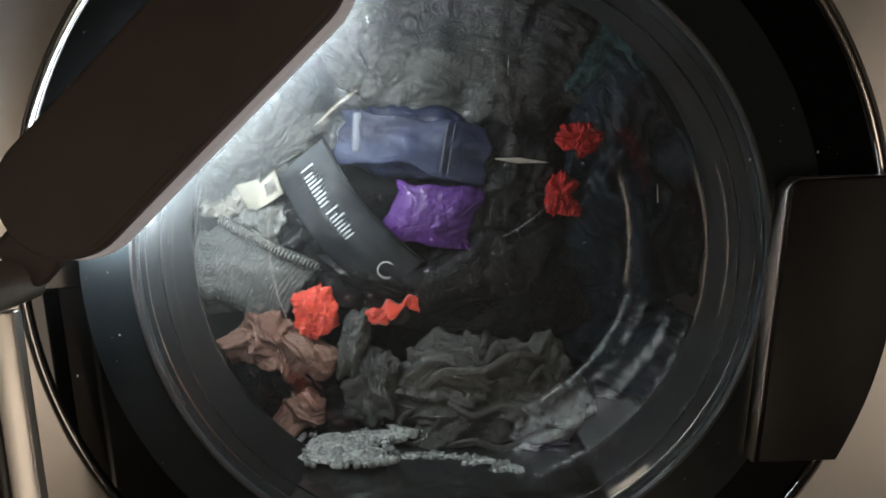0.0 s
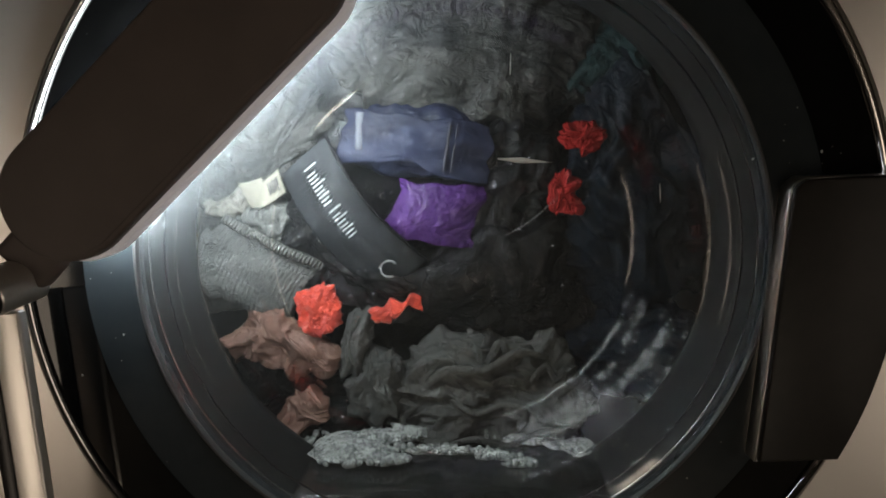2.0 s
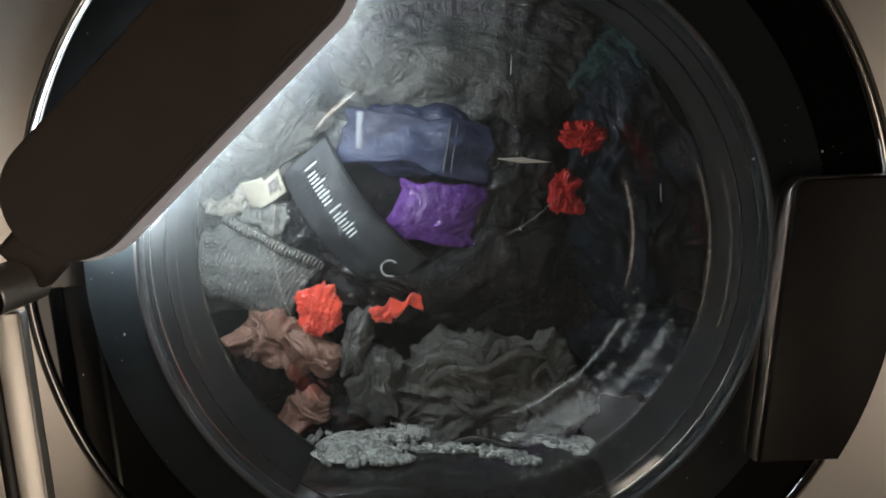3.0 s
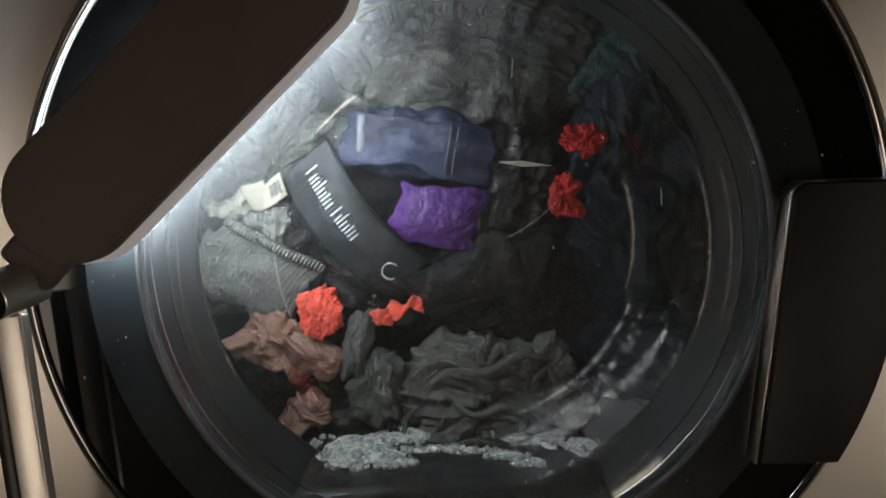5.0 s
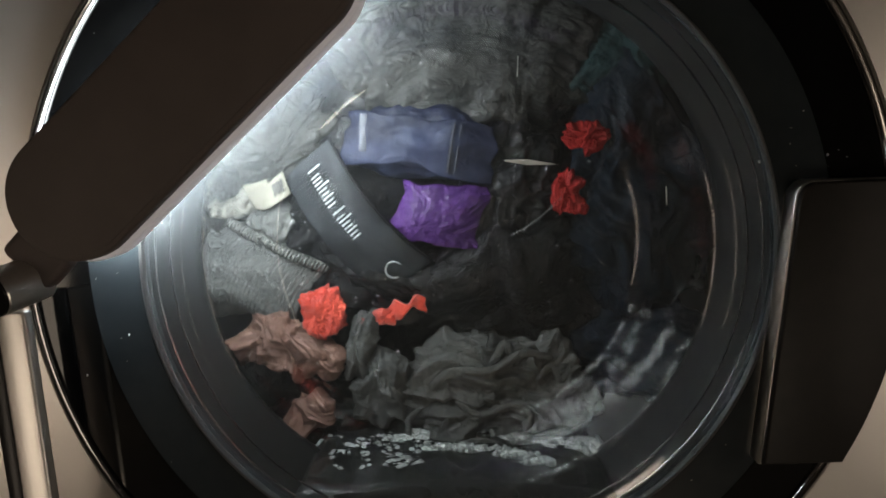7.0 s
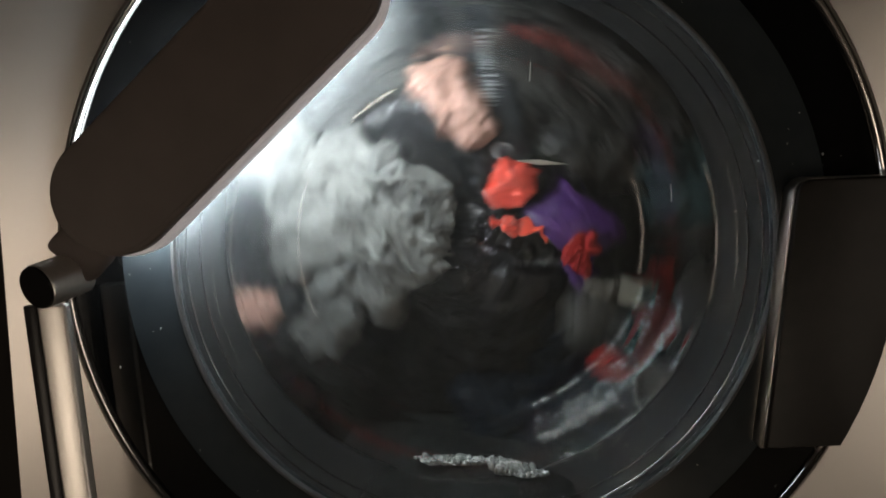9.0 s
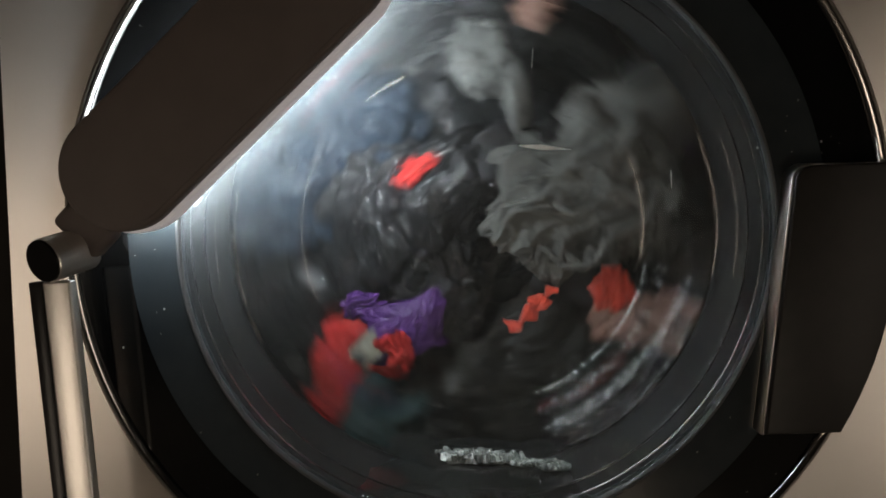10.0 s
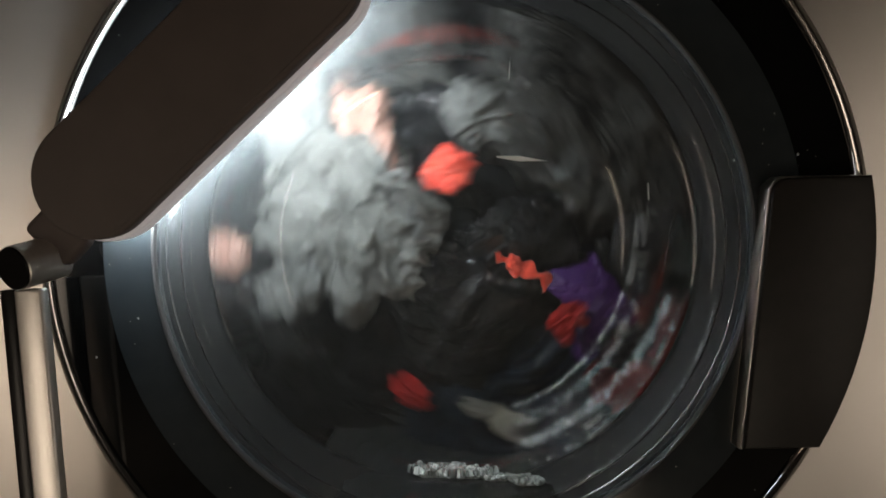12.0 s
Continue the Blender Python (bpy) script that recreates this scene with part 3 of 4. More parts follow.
rope(hem, [(-0.044, -0.036, -0.022), (-0.020, -0.040, -0.014), (0.004, -0.041, -0.018), (0.030, -0.038, -0.008), (0.056, -0.026, -0.012)], 0.0020, 3)
rope(hem, [(-0.036, -0.038, 0.016), (-0.018, -0.041, 0.006), (0.004, -0.041, 0.014), (0.018, -0.040, 0.004), (0.012, -0.040, -0.008)], 0.0024, 4)
part("hem", hem, M_DGREY, grey, "rolled twisted hem")
neck = bmesh.new()
rope(neck, [(-0.030, -0.026, 0.036), (-0.020, -0.031, 0.052), (-0.011, -0.032, 0.040), (-0.001, -0.032, 0.056), (0.008, -0.032, 0.041), (0.018, -0.030, 0.053), (0.026, -0.026, 0.036)], 0.0030, 5, 0.45)
rope(neck, [(0.022, -0.028, 0.026), (0.032, -0.028, 0.038), (0.040, -0.026, 0.027), (0.047, -0.022, 0.036)], 0.0024, 6, 0.45)
part("neckband", neck, M_GREY, grey, "pale curled ribbed neckband")

cream = garment("grey_vest", (-0.130, 0.135, 0.005), "thin pale grey cotton vest", "vest",
    [(8.3, -0.006, 0.129), (8.4, -0.053, 0.081), (8.5, -0.120, -0.004), (8.7, -0.098, -0.093), (9.0, 0.097, -0.064), (9.2, -0.116, 0.035), (9.4, -0.118, -0.059), (10.0, 0.138, -0.007), (10.4, 0.048, 0.102), (10.6, -0.052, 0.055), (10.8, -0.106, -0.057), (11.3, 0.141, 0.002), (11.9, 0.066, 0.114), (12.0, 0.020, 0.097)])
part("cloth", lump(0.060, 0.045, 0.046, 8, 62, 0.011, 55, 2.2, nu=130, nv=60), M_GREY, cream)

sock = garment("grey_sock", (-0.060, 0.112, -0.099), "grey ribbed sock, pinched in the middle", "sock")
part("foot_cloth", lump(0.047, 0.034, 0.060, 9, 60, 0.007, 95, 3.0, 0.0001), M_GREY, sock).matrix_basis = pose(0.004, 0, -0.014, 0, 8, 0)
part("cuff", lump(0.024, 0.024, 0.055, 19, 90, 0.004, 95, 4.5), M_GREY, sock).matrix_basis = pose(-0.010, -0.002, 0.022, 0, 12, 0)

# grey knitted cuff
knit = garment("grey_pullover", (-0.147, 0.118, -0.026), "grey knitted pullover with a stitched ribbed cuff", "pullover")
knit_turn = pose(0, 0, 0, 0, 32, 0)


def knit_shape(u, v):
    return (0.010 * (1 - u * u) + 0.007 * (1 - v * v) + 0.00025 * math.sin(u * 75) + 0.004 * noise.noise(Vector((u * 2, v * 2, 3.3))), 0.004 * v * v, 0.004 * u)


k1 = part("cuff", sheet(0.078, 0.052, 0.012, knit_shape, 160, 40), M_GREY, knit)
k1.matrix_basis = knit_turn
k2 = part("edge", sheet(0.080, 0.007, 0.006, lambda u, v: (0.013 * (1 - u * u) + 0.003 * (1 - v * v) + 0.0011 * math.sin(u * 95), 0, 0.004 * u), 200, 10), M_DGREY, knit, "ribbed edge")
k2.matrix_basis = knit_turn @ pose(0.003, -0.004, 0.0275)
part("sleeve", lump(0.075, 0.045, 0.060, 29, 40, 0.010, 30, 2.0), M_GREY, knit).matrix_basis = pose(-0.012, 0.020, -0.004)
for k in range(22):
    u = k / 21 * 2 - 1
    b = knit_shape(u * 0.85, -0.25)[0]
    st = part("stitch", box(0.0016, 0.0008, 0.0006, (0, 0, 0), 0.0002, 1), M_PRINT, knit)
    st.matrix_basis = knit_turn @ pose(u * 0.033, -b - 0.0004, -0.0065)

# waistband strip with pale marks
trunks = garment("black_boxer_shorts", (-0.074, 0.110, 0.010), "black boxer shorts with a pale lettered waistband", "underwear",
    [(8.3, -0.051, -0.093), (9.4, -0.102, -0.030), (9.5, -0.094, -0.066), (9.7, -0.012, -0.123), (11.0, -0.076, -0.061), (11.6, 0.068, -0.091), (12.0, 0.139, -0.021)], 0.128)
wb = pose(0, 0, 0, 0, 51, 0)


def band_shape(u, v):
    return (0.013 * (1 - u * u) + 0.004 * (1 - v * v) + 0.0012 * noise.noise(Vector((u * 2, v * 2, 8.0))), 0.0, 0.006 * (u * u))


w1 = part("waistband", sheet(0.112, 0.042, 0.006, band_shape, 110, 40), M_BAND, trunks, "black elastic waistband, partly wet")
w1.matrix_basis = wb
piping = part("piping", sheet(0.113, 0.0022, 0.003, lambda u, v: (band_shape(u, 1)[0] + 0.0012 * (1 - v * v), 0, 0.006 * u * u), 110, 6), M_BLACK, trunks)
piping.matrix_basis = wb @ pose(0, -0.001, 0.0212)
marks = [(0.0062, 0.0105), (0.0042, 0.0072), (0.0016, 0.0110), (0.0044, 0.0072), (0.0016, 0.0090), (0.0044, 0.0072), (0.0, 0.0), (0.0056, 0.0105), (0.0016, 0.0110), (0.0044, 0.0072), (0.0016, 0.0090), (0.0044, 0.0072)]
x = -0.0470
for mw, mh in marks:
    if mw == 0:
        x += 0.0034
        continue
    for place, high in ((x + 0.0007, mh), (x + mw - 0.0007, 0.0070))[:2 if mw > 0.003 else 1]:
        u = place / 0.056
        b, _, dz = band_shape(u, 0.0)
        ob = part("mark", box(0.0013, 0.0006, high, (0, 0, 0), 0.0002, 1), M_PRINT, w1)
        ob.matrix_basis = pose(place, -b - 0.0002, dz + (high - 0.0072) / 2, 0, 0, -math.degrees(math.atan(2 * 0.013 * u / 0.056)))
    x += mw + 0.0013
arc = bmesh.new()
rows = []
for k in range(25):
    a = radians(50 + 260 * k / 24)
    rows.append([arc.verts.new((r * math.cos(a), y, r * math.sin(a))) for r, y in ((0.0052, 0), (0.0052, -0.0007), (0.0064, -0.0007), (0.0064, 0))])
for a, b in zip(rows, rows[1:]):
    for i in range(4):
        j = (i + 1) % 4
        arc.faces.new((a[i], b[i], b[j], a[j]))
part("emblem", arc, M_PRINT, w1, "pale ring-shaped mark").matrix_basis = pose(0.0430, -0.0150, 0.004, 0, -40, 8)
part("cloth", lump(0.100, 0.036, 0.050, 39, 60, 0.009, 25, 2.4, nu=140, nv=60), M_BLACK, trunks).matrix_basis = pose(0.018, 0.010, -0.030, 0, 30, 0)

navy = garment("navy_boxer_shorts", (-0.024, 0.112, 0.067), "navy boxer shorts with a wide elastic waistband", "underwear",
    [(8.3, -0.060, -0.115), (9.5, -0.085, 0.032), (9.8, -0.124, -0.075), (11.0, -0.091, 0.050), (11.3, -0.092, -0.086), (12.0, 0.128, -0.034)], 0.165)
nv_turn = pose(0, 0, 0, 0, 9, 0)


def navy_shape(u, v):
    return (0.009 * (1 - u * u) + 0.003 * (1 - v * v) + 0.003 * noise.noise(Vector((u * 2.5, v * 1.5, 1.7))), 0.005 * noise.noise(Vector((v * 2, u, 4.4))), -0.004 * u * u + 0.006 * noise.noise(Vector((u * 2.2, v * 0.6, 2.1))))


n1 = part("waistband", sheet(0.104, 0.036, 0.006, navy_shape, 90, 34), M_NAVY, navy, "navy elastic waistband")
n1.matrix_basis = nv_turn
for px_, wid in ((0.021, 0.0022), (0.026, 0.0014)):
    u = px_ / 0.052
    part("seam", box(wid, 0.0008, 0.034, (0, 0, 0), 0.0003, 1), M_INK, n1).matrix_basis = pose(px_, -navy_shape(u, 0)[0] - 0.0006, -0.001)
part("loop", box(0.0052, 0.0010, 0.026, (0, 0, 0), 0.0004, 1), M_LOOP, n1, "pale woven loop").matrix_basis = pose(-0.041, -navy_shape(-0.79, 0)[0] - 0.0012, 0.001, 0, -6, 9)
part("cloth", lump(0.120, 0.036, 0.046, 49, 50, 0.008, 8, 2.6), M_NAVY, navy).matrix_basis = pose(0.006, 0.016, -0.002, 0, 10, 0)

purple = garment("purple_underwear", (-0.012, 0.116, 0.016), "purple satin underwear, wet and shiny", "underwear",
    [(8.3, -0.033, -0.069), (8.9, 0.090, -0.025), (9.3, 0.012, 0.035), (9.4, -0.027, 0.023), (9.5, -0.063, -0.014), (9.6, -0.087, -0.023), (9.7, -0.093, -0.054), (9.8, -0.061, -0.099), (10.2, -0.036, -0.054), (10.7, 0.056, 0.050), (10.8, 0.027, 0.028), (10.9, -0.001, 0.017), (11.0, -0.041, -0.008), (11.1, -0.060, -0.029), (11.2, -0.074, -0.055), (11.5, 0.025, -0.098), (12.0, 0.107, -0.043)])
p1 = part("cloth", sheet(0.062, 0.044, 0.018, lambda u, v: (0.010 * (1 - abs(u) ** 3) + 0.006 * (1 - v * v) + 0.006 * billow(Vector((u * 2.2, v * 1.6, 5.0))), 0.003 * math.sin(v * 2) + 0.004 * noise.noise(Vector((v * 2, u, 1.4))), 0.002 * u + 0.004 * noise.noise(Vector((u * 2, v, 6.4)))), 90, 60), M_PURPLE, purple)
p1.matrix_basis = pose(0, 0, 0, 0, 9, 0)
part("ruffle", lump(0.034, 0.018, 0.018, 59, 110, 0.006, 40, 2.0), M_PURPLE, purple).matrix_basis = pose(0.026, 0.004, -0.028, 0, 25, 0)

tag_owner = garment("white_care_label", (-0.135, 0.112, 0.033), "white satin care label with lines of small print", "label",
    [(8.3, -0.079, -0.083), (9.0, 0.126, -0.042), (9.4, 0.041, 0.081), (9.5, 0.007, 0.063), (9.6, -0.017, 0.044), (9.7, -0.038, 0.026), (9.8, -0.054, -0.001), (9.9, -0.073, -0.040), (10.0, -0.078, -0.092), (10.1, -0.052, -0.126), (10.2, -0.021, -0.136), (10.3, 0.019, -0.133), (10.4, 0.068, -0.123), (10.5, 0.109, -0.096), (10.6, 0.125, -0.055), (10.7, 0.139, -0.013), (10.8, 0.134, 0.027), (10.9, 0.121, 0.051), (11.1, 0.015, 0.073), (11.2, -0.023, 0.067), (11.3, -0.054, 0.057), (11.4, -0.090, 0.038), (11.5, -0.107, 0.007), (11.6, -0.119, -0.037), (11.7, -0.089, -0.107), (11.8, -0.053, -0.126), (11.9, -0.010, -0.138), (12.0, 0.046, -0.139)], 0.104)
t1 = part("label", sheet(0.029, 0.019, 0.0012, lambda u, v: (0.005 * (1 - u * u) + 0.001 * v, 0.0, 0.002 * u * u), 40, 14), M_WHITE, tag_owner)
t1.matrix_basis = pose(0, 0, 0, 0, -22, 0)
part("fold", lump(0.034, 0.016, 0.018, 69, 60, 0.004, 0, 2.0), M_CREAM, tag_owner).matrix_basis = pose(-0.022, 0.008, -0.008, 0, -30, 0)
for k in range(5):
    b = 0.005 * (1 - 0.25)
    part("print_line", box(0.0012, 0.0004, 0.0105 - 0.002 * (k % 2), (0, 0, 0)), M_INK, t1).matrix_basis = pose(0.0035 + 0.0020 * k, -0.0050 + 0.0009 * k * 0.6 - 0.0004, 0.001)

orange = garment("orange_face_cloth", (-0.097, 0.110, -0.053), "bright orange-red terry face cloth", "cloth",
    [(8.3, 0.064, -0.101), (8.5, 0.105, -0.065), (8.6, 0.115, -0.025), (8.7, 0.108, 0.010), (8.8, 0.097, 0.029), (8.9, 0.065, 0.048), (9.0, 0.031, 0.040), (9.1, -0.016, 0.030), (9.2, -0.080, -0.009), (9.3, -0.090, -0.047), (9.4, -0.074, -0.089), (9.5, -0.035, -0.109), (9.6, -0.017, -0.112), (9.8, 0.073, -0.100), (10.0, 0.108, -0.048), (10.2, 0.118, 0.004), (10.4, 0.033, 0.047), (10.5, -0.005, 0.046), (10.6, -0.061, 0.017), (10.7, -0.095, -0.016), (10.9, -0.068, -0.096), (11.2, 0.090, -0.092), (11.6, 0.132, -0.000), (11.9, 0.040, 0.058), (12.0, -0.003, 0.053)])
part("cloth", lump(0.034, 0.026, 0.042, 10, 60, 0.006, 60, 1.6, 0.0017, nu=240, nv=120), M_ORANGE, orange)

strip = garment("red_bra_strap", (-0.045, 0.106, -0.052), "narrow red fabric strap, wavy", "strap",
    [(8.3, 0.049, -0.104), (8.7, 0.076, -0.014), (8.9, 0.054, 0.019), (9.0, 0.038, 0.009), (9.1, 0.019, 0.004), (9.2, -0.018, -0.023), (9.3, -0.020, -0.041), (9.4, -0.016, -0.050), (9.5, -0.001, -0.055), (9.6, -0.000, -0.039), (9.8, 0.021, -0.061), (9.9, 0.037, -0.065), (10.2, 0.068, -0.047), (10.3, 0.059, -0.033), (10.4, 0.048, -0.016), (10.5, 0.040, -0.016), (10.6, 0.015, -0.015), (10.7, -0.005, -0.026), (10.8, -0.015, -0.034), (10.9, -0.019, -0.042), (11.0, -0.008, -0.055), (11.1, 0.000, -0.050), (11.2, 0.003, -0.060), (11.3, 0.015, -0.068), (11.4, 0.031, -0.074), (11.5, 0.045, -0.073), (11.6, 0.057, -0.060), (11.8, 0.064, -0.034), (12.0, 0.054, -0.019)])
part("cloth", sheet(0.046, 0.0085, 0.005, lambda u, v: (0.003 * math.sin(u * 4) + 0.0015 * (1 - v * v), 0.003 * noise.noise(Vector((u * 3, v, 9.1))), 0.007 * u + 0.010 * noise.noise(Vector((u * 2.6, 0.4 * v, 3.7))) + 0.0025 * v * noise.noise(Vector((u * 4, 0, 1.2)))), 60, 10), M_ORANGE, strip)
part("knot", lump(0.014, 0.010, 0.012, 71, 120, 0.004, 20, 1.6), M_ORANGE, strip).matrix_basis = pose(-0.006, -0.001, -0.004)

mauve = garment("taupe_blouse", (-0.130, 0.112, -0.077), "taupe silk blouse, wet and gathered in folds", "blouse",
    [(8.3, 0.120, -0.112), (8.6, 0.156, -0.007), (8.8, 0.094, 0.099), (8.9, 0.030, 0.127), (9.0, -0.016, 0.109), (9.1, -0.068, 0.053), (9.2, -0.100, -0.013), (9.4, -0.093, -0.101), (9.5, -0.039, -0.148), (10.0, 0.141, -0.069), (10.3, 0.102, 0.119), (10.4, 0.005, 0.127), (10.5, -0.062, 0.097), (10.6, -0.087, 0.037), (10.8, -0.107, -0.085), (11.7, 0.105, 0.132), (11.8, 0.040, 0.142), (11.9, -0.026, 0.126), (12.0, -0.067, 0.088)])
part("cloth", lump(0.072, 0.040, 0.050, 11, 62, 0.010, -35, 2.6, nu=170, nv=80), M_MAUVE, mauve).matrix_basis = pose(0, 0, 0, 0, 30, 0)
part("sleeve", lump(0.030, 0.024, 0.022, 72, 90, 0.006, -10, 2.2), M_MAUVE, mauve).matrix_basis = pose(0.032, -0.002, -0.014)

sleeve2 = garment("taupe_stocking", (-0.109, 0.108, -0.130), "wet taupe stocking, balled up", "stocking")
part("cloth", lump(0.032, 0.026, 0.026, 12, 85, 0.007, -20, 2.4), M_MAUVE, sleeve2)

red = garment("red_towel", (0.226, 0.200, 0.060), "bright red towel, mostly hidden in the load", "towel",
    [(8.3, -0.104, -0.056), (8.5, -0.044, -0.119), (9.0, 0.125, -0.078), (9.2, 0.157, -0.002), (9.4, 0.054, 0.144), (9.5, -0.026, 0.158), (9.6, -0.048, 0.116), (9.7, -0.097, 0.066), (9.8, -0.133, -0.015), (9.9, -0.117, -0.068), (10.0, -0.079, -0.130), (10.2, 0.017, -0.136), (10.4, 0.119, -0.081), (10.5, 0.148, -0.050), (10.7, 0.156, 0.050), (10.8, 0.118, 0.100), (10.9, 0.080, 0.129), (11.0, -0.006, 0.112), (11.1, -0.061, 0.079), (11.2, -0.120, 0.028), (11.3, -0.129, -0.022), (11.4, -0.125, -0.078), (11.5, -0.106, -0.117), (11.6, -0.063, -0.142), (11.7, 0.006, -0.160), (11.8, 0.057, -0.153), (11.9, 0.106, -0.125), (12.0, 0.141, -0.085)], 0.118, 0.085)
part("cloth", lump(0.096, 0.050, 0.116, 13, 44, 0.011, 70, 2.0, 0.0003, nu=140, nv=80), M_RED, red)

knitred = garment("red_scarf", (0.093, 0.118, 0.069), "dull red knitted scarf end", "scarf",
    [(8.3, -0.125, -0.048), (8.7, -0.019, -0.111), (9.1, 0.146, -0.066), (9.3, 0.153, -0.020), (9.5, 0.157, 0.004), (9.7, 0.109, 0.049), (9.8, 0.064, 0.057), (9.9, 0.008, 0.060), (10.0, -0.042, 0.044), (10.1, -0.082, 0.002), (10.2, -0.096, -0.026), (10.3, -0.093, -0.065), (10.4, -0.058, -0.110), (10.5, -0.013, -0.131), (10.8, 0.103, -0.095), (11.1, 0.135, 0.002), (11.2, 0.087, 0.042), (11.3, 0.052, 0.042), (11.4, 0.016, 0.042), (11.5, -0.021, 0.040), (11.6, -0.060, 0.014), (11.7, -0.081, -0.031), (11.8, -0.080, -0.063), (11.9, -0.069, -0.089), (12.0, -0.031, -0.119)])
part("cloth", lump(0.030, 0.018, 0.018, 14, 120, 0.008, 10, 3.0), M_RED, knitred)
part("tassel", lump(0.026, 0.014, 0.012, 73, 130, 0.006, 30, 3.0), M_RED, knitred).matrix_basis = pose(0.004, -0.003, 0.003, 0, -25, 0)

redb = garment("red_ribbon", (0.079, 0.116, 0.030), "dull red gathered ribbon", "ribbon",
    [(8.3, -0.019, -0.065), (9.0, 0.081, -0.009), (9.5, 0.018, 0.016), (9.6, 0.009, -0.001), (9.8, -0.082, -0.068), (10.2, -0.018, -0.102), (10.6, 0.087, -0.024), (11.0, 0.016, 0.038), (11.4, -0.053, -0.042), (12.0, 0.086, -0.056)], 0.100)
part("cloth", lump(0.020, 0.016, 0.030, 15, 120, 0.006, 80, 3.0), M_RED, redb)
part("bow", lump(0.022, 0.014, 0.016, 74, 120, 0.006, 50, 2.4), M_RED, redb).matrix_basis = pose(0.004, -0.001, -0.008, 0, 20, 0)

bag = garment("black_nylon_jacket", (-0.048, 0.124, -0.036), "glossy wet black nylon jacket, crinkled", "jacket")
part("cloth", lump(0.092, 0.032, 0.050, 16, 75, 0.010, -15, 2.4, nu=160, nv=80), cloth("wet_black_nylon", (0.006, 0.006, 0.007), (0.009, 0.009, 0.010), 0.16, 0.8, 200, 0.15), bag)

lace = garment("black_lace_camisole", (0.040, 0.132, 0.031), "black camisole with a beaded edge", "camisole")
part("cloth", lump(0.075, 0.036, 0.090, 18, 70, 0.009, 60, 2.4, nu=150, nv=70), M_BLACK, lace)
for k in range(26):
    q = k / 25
    bd = bmesh.new()
    bmesh.ops.create_icosphere(bd, subdivisions=1, radius=0.0007)
    part("bead", bd, M_PRINT, lace).matrix_basis = pose(-0.018 + 0.052 * q, -0.027 + 0.006 * (2 * q - 1) ** 2, -0.034 + 0.030 * q ** 1.6)

dark_sock = garment("black_sock", (-0.103, 0.128, -0.011), "wet black cotton sock, rolled up", "sock")
part("cloth", lump(0.060, 0.036, 0.080, 20, 60, 0.009, 60, 2.4), M_BLACK, dark_sock)
dark_top = garment("black_leggings", (-0.082, 0.140, -0.138), "wet black leggings in a heap", "leggings")
part("cloth", lump(0.150, 0.050, 0.070, 21, 50, 0.011, -15, 2.6), M_BLACK, dark_top)
dark_l = garment("grey_hoodie", (-0.158, 0.150, 0.064), "dark grey hoodie sleeve", "hoodie")
part("cloth", lump(0.130, 0.060, 0.130, 22, 42, 0.011, 30, 2.4), M_CHARCOAL, dark_l)


def glints(ob, count, seed):
    """Tiny pale beads on the front of a wet piece, standing for glints on its creases."""
    r = random.Random(seed)
    spots = [v for v in ob.data.vertices if v.normal.y < -0.45]
    bm = bmesh.new()
    for v in r.sample(spots, min(count, len(spots))):
        s = r.choice((0.0002, 0.0003, 0.0004, 0.0006))
        bmesh.ops.create_icosphere(bm, subdivisions=1, radius=s, matrix=Matrix.Translation(v.co) @ Matrix.Diagonal((r.uniform(0.7, 2.2), 0.7, r.uniform(0.7, 1.6), 1)))
    tagged(part("glints", bm, M_GLINT, ob), kind="stuff")


for number, (owner, count) in enumerate(((shirt, 120), (bag, 90), (lace, 90), (towel, 30), (trunks, 40), (jacket, 130), (dark_top, 40), (dark_sock, 30), (heap, 130), (shorts, 40))):
    wet = max((o for o in owner.children if o.name.startswith("cloth")), key=lambda o: len(o.data.vertices))
    glints(wet, count, 40 + number)


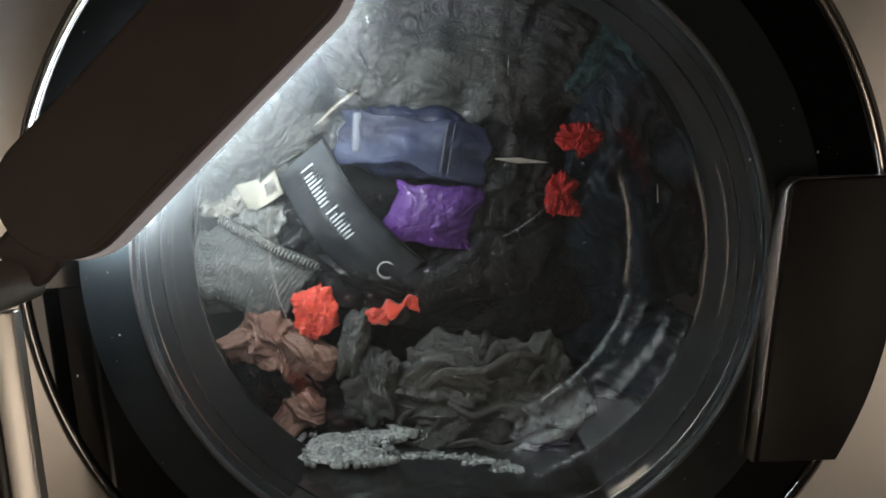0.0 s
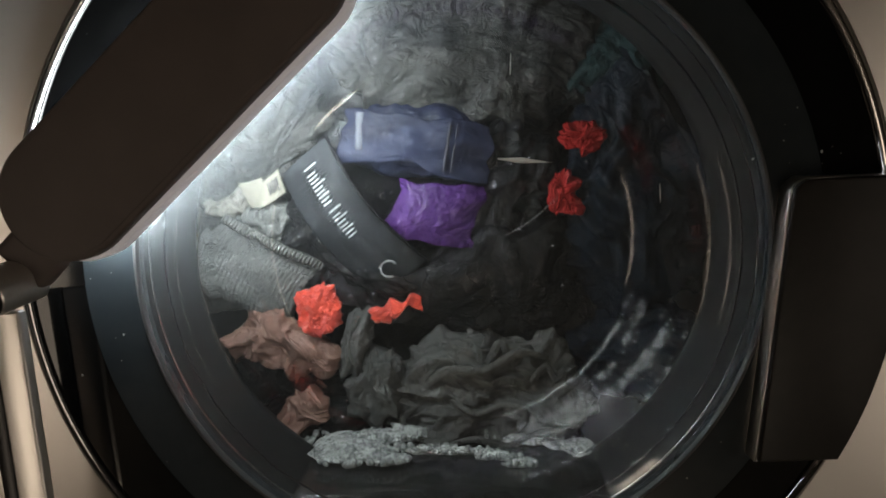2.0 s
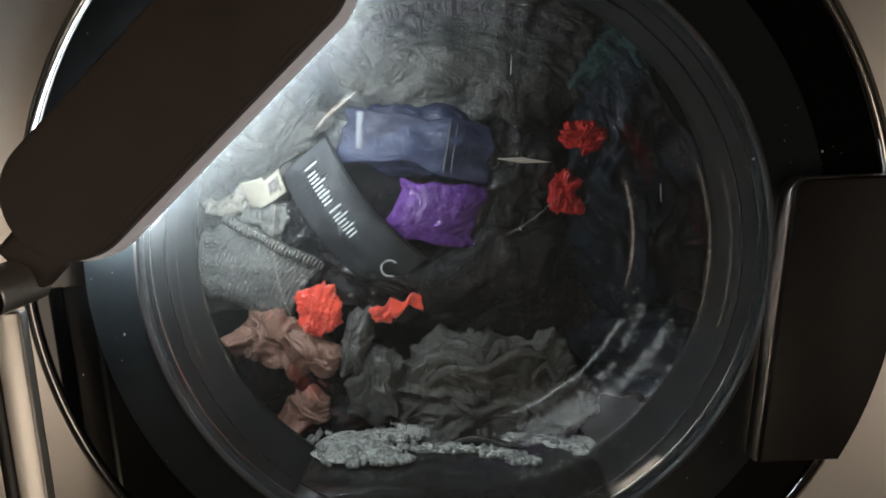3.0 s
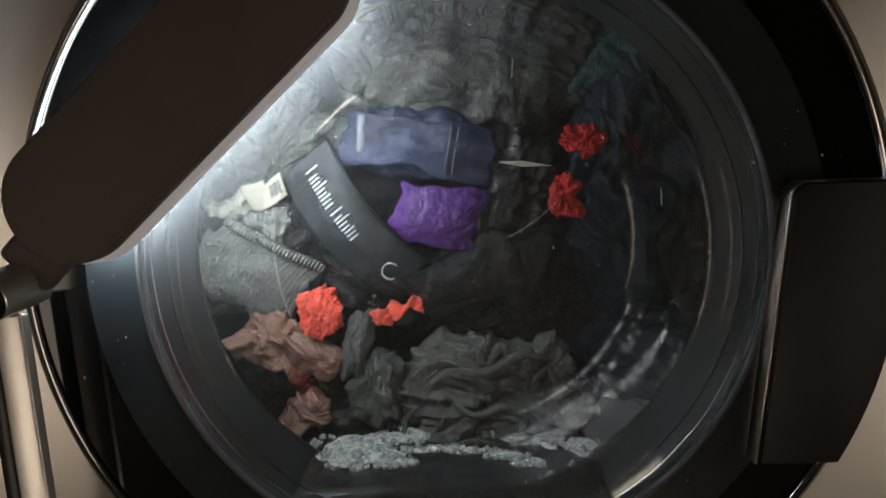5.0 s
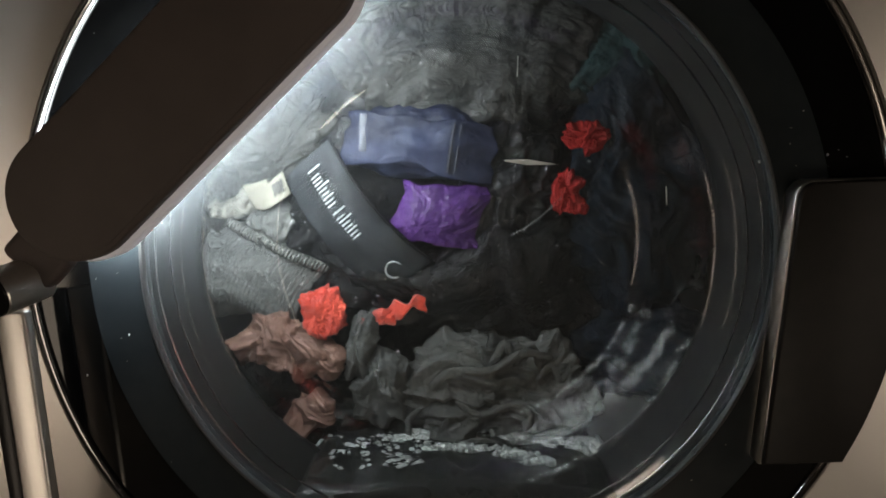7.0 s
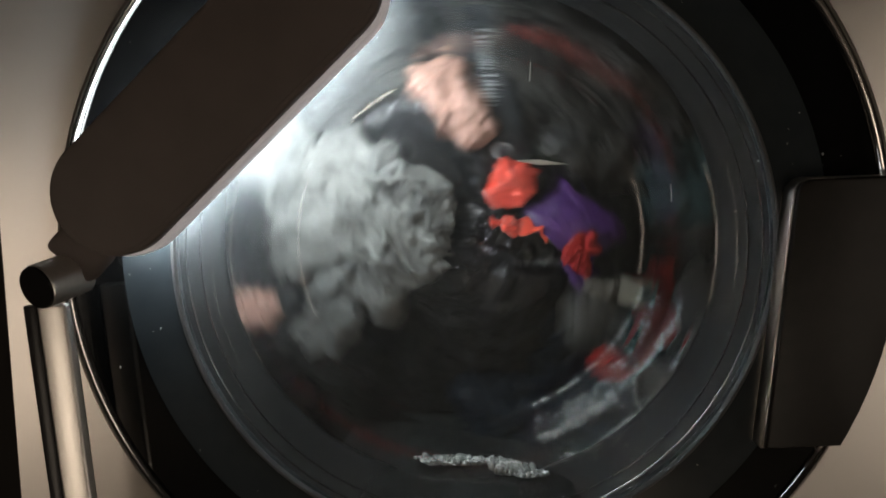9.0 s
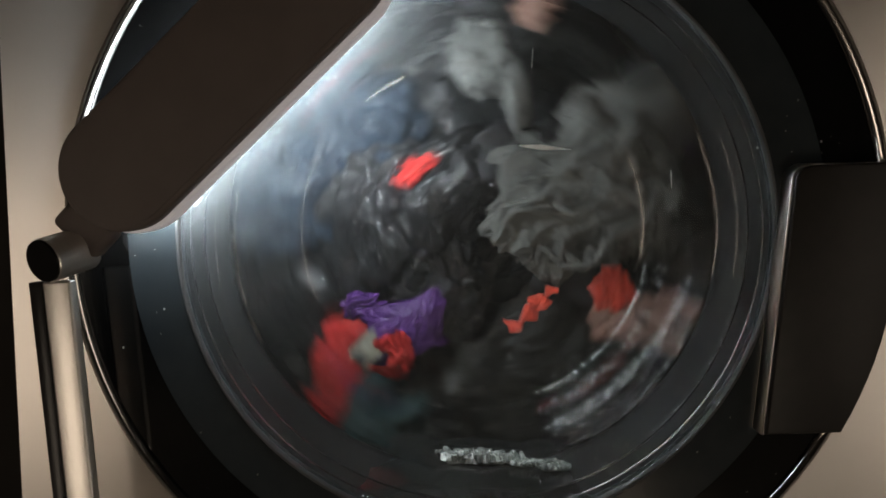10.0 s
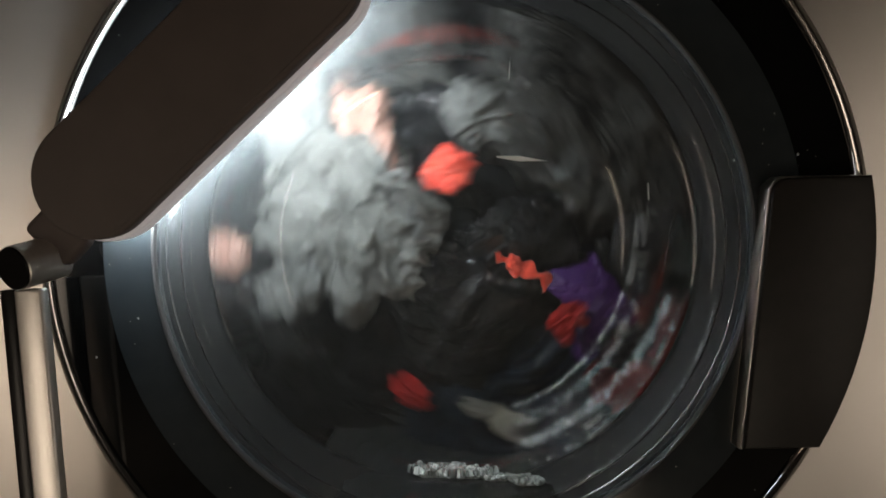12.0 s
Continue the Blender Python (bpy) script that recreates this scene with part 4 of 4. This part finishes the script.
# ---- suds at the bottom of the drum ----
def build_suds():
    def behind(r):
        """How deep the bowl's back lies at a radius."""
        return max(0.012, *(y for q, y in outer if q >= r)) if r < 0.17 else 0.012

    n = 70
    bm = bmesh.new()
    vs = {}
    for i in range(n + 1):
        for j in range(19):
            x = -0.098 + 0.196 * i / n
            y0 = behind(math.hypot(x, 0.149)) + 0.002
            y = y0 + (0.30 - y0) * j / 18
            vs[i, j] = bm.verts.new((x, y, 0.0016 * noise.noise(Vector((x * 60, y * 60, 1.0)))))
    for i in range(n):
        for j in range(18):
            bm.faces.new((vs[i, j], vs[i + 1, j], vs[i + 1, j + 1], vs[i, j + 1]))
    bot = bmesh.ops.extrude_face_region(bm, geom=bm.faces[:])
    bmesh.ops.translate(bm, vec=(0, 0, -0.008), verts=[v for v in bot["geom"] if isinstance(v, bmesh.types.BMVert)])
    water = part("water", bm, M_WATER)
    water.matrix_basis = pose(0, 0, ZC - 0.148)
    tagged(water, "grey soapy water lying in the drum", "water")

    def foam(at, pieces, bubbles, seed):
        """A raft of foam: flat crumbly pads with single bubbles round them."""
        r = random.Random(seed)
        raft = new("soap_foam")
        raft.matrix_basis = pose(0, 0, ZC)
        tagged(raft, "pale soap foam with bubbles floating on the water", "foam", "soap foam")
        soap, balls = [], []
        for level in (1, 2):
            ball = bmesh.new()
            bmesh.ops.create_icosphere(ball, subdivisions=level, radius=1.0)
            balls.append(ball)
        for k, (x, y, w, d) in enumerate(pieces):
            pad = lump(w, d, 0.005, seed * 7 + k, 150, 0.0014, 0, 1.0, 0.0006, 0.9, 90, 50)
            bmesh.ops.translate(pad, vec=(x, y, -0.1475), verts=pad.verts)
            part("pad", pad, M_FOAM, raft)
            for _ in range(bubbles * 3):
                a, q = r.uniform(0, 2 * math.pi), r.uniform(0.1, 1.0) ** 0.5 * 1.15
                s = r.choice((0.0005, 0.0006, 0.0009, 0.0011, 0.0014)) if q < 0.8 else r.choice((0.0009, 0.0014, 0.0019, 0.0027))
                wave = 1 + 0.3 * math.sin(3 * a + k)
                spot = Matrix.Translation((x + 0.5 * w * q * wave * math.cos(a), y + 0.5 * d * q * wave * math.sin(a), -0.1462 + 0.0012 * (1 - q)))
                dome = balls[s > 0.001].copy()
                bmesh.ops.transform(dome, matrix=spot @ Matrix.Scale(s, 4), verts=dome.verts)
                soap.append(dome)
        bm = bmesh.new()
        for dome in soap:
            at = {v: bm.verts.new(v.co) for v in dome.verts}
            for f in dome.faces:
                bm.faces.new([at[v] for v in f.verts])
            dome.free()
        tagged(part("bubbles", bm, M_BUBBLE, raft), kind="stuff")
        return raft
    a = foam(0, [(-0.072, 0.082, 0.052, 0.044), (-0.052, 0.072, 0.040, 0.030), (-0.040, 0.060, 0.022, 0.016), (-0.042, 0.100, 0.052, 0.018)], 34, 3)
    b = foam(0, [(-0.012, 0.080, 0.030, 0.011), (0.012, 0.079, 0.030, 0.009), (0.034, 0.071, 0.024, 0.010), (0.050, 0.061, 0.018, 0.010)], 16, 5)
    c = foam(0, [(0.052, 0.100, 0.046, 0.014), (0.088, 0.092, 0.046, 0.022), (0.010, 0.107, 0.044, 0.010)], 14, 7)
    return water, a, b, c


water, foam_a, foam_b, foam_c = build_suds()


# ---- movement ----
def polar(x, z):
    return math.hypot(x, z), math.degrees(math.atan2(z, x))


def tumbling(at, later, depth, swing):
    """Rows of a piece of the wash: at rest, then carried round by the drum through its later places."""
    rows = [(0.0, pose(at[0], at[1], at[2] + ZC)), (3.4, pose(at[0], at[1], at[2] + ZC)), (6.9, pose(at[0], at[1], at[2] + ZC))]
    r, a = polar(at[0], at[2])
    stops = [(6.9, r, a, at[1])]
    for t, x, z in later:
        r1, a1 = polar(x, z)
        want = stops[-1][2] + turned(t) - turned(stops[-1][0])
        a1 += 360 * round((want - a1) / 360)
        stops.append((t, r1, a1, depth))
    if stops[-1][0] < 12:
        t, r, a, d = stops[-1]
        stops.append((12.0, r, a + turned(12.0) - turned(t), depth))
    times = [7.1 + 0.1 * k for k in range(50)]
    for t in times:
        t = min(round(t, 1), 12.0)
        for s, e in zip(stops, stops[1:]):
            if s[0] < t <= e[0] + 1e-6:
                f = (turned(t) - turned(s[0])) / (turned(e[0]) - turned(s[0]))
                r = s[1] + (e[1] - s[1]) * f
                a = radians(s[2] + (e[2] - s[2]) * f)
                d = s[3] + (e[3] - s[3]) * f + swing * 0.5 * (1 - math.cos(a - radians(120))) * min(1.0, (t - 6.9) / 1.0)
                rows.append((t, pose(r * math.cos(a), d, r * math.sin(a) + ZC, 0, -turned(t), 0)))
                break
    return rows


def motions():
    for ob, at, later, depth, swing in WASH:
        walk(ob, tumbling(at, later, depth, swing))
    walk(water, [(t, pose(0, 0, ZC - z)) for t, z in ((0.0, 0.151), (3.0, 0.149), (6.9, 0.146), (7.6, 0.154), (8.3, 0.164), (10.0, 0.167), (12.0, 0.166))])
    spin = [(0.0, pose(0, 0, 0)), (6.9, pose(0, 0, 0))]
    spin += [(round(7.1 + 0.1 * k, 1), pose(0, 0, 0, 0, -turned(7.1 + 0.1 * k), 0)) for k in range(50)]
    walk(drum, spin)
    for ob, dx, dz, sink in ((foam_a, 0.010, -0.004, 0.030), (foam_b, 0.012, 0.003, 0.014), (foam_c, -0.006, 0.004, 0.030)):
        walk(ob, [(0.0, pose(-dx, 0, ZC - dz - 0.002)), (2.0, pose(-dx * 0.4, 0, ZC - dz * 0.4)), (5.0, pose(0, 0, ZC)), (6.9, pose(dx * 0.3, 0, ZC + dz * 0.3)),
                  (7.6, pose(dx, 0, ZC - sink * 0.4)), (8.3, pose(0.01, 0, ZC - sink)), (9.1, pose(-0.008, 0, ZC - sink)), (10.0, pose(0.008, 0, ZC - sink - 0.002)), (11.0, pose(-0.006, 0, ZC - sink)), (12.0, pose(0.004, 0, ZC - sink - 0.002))])


motions()
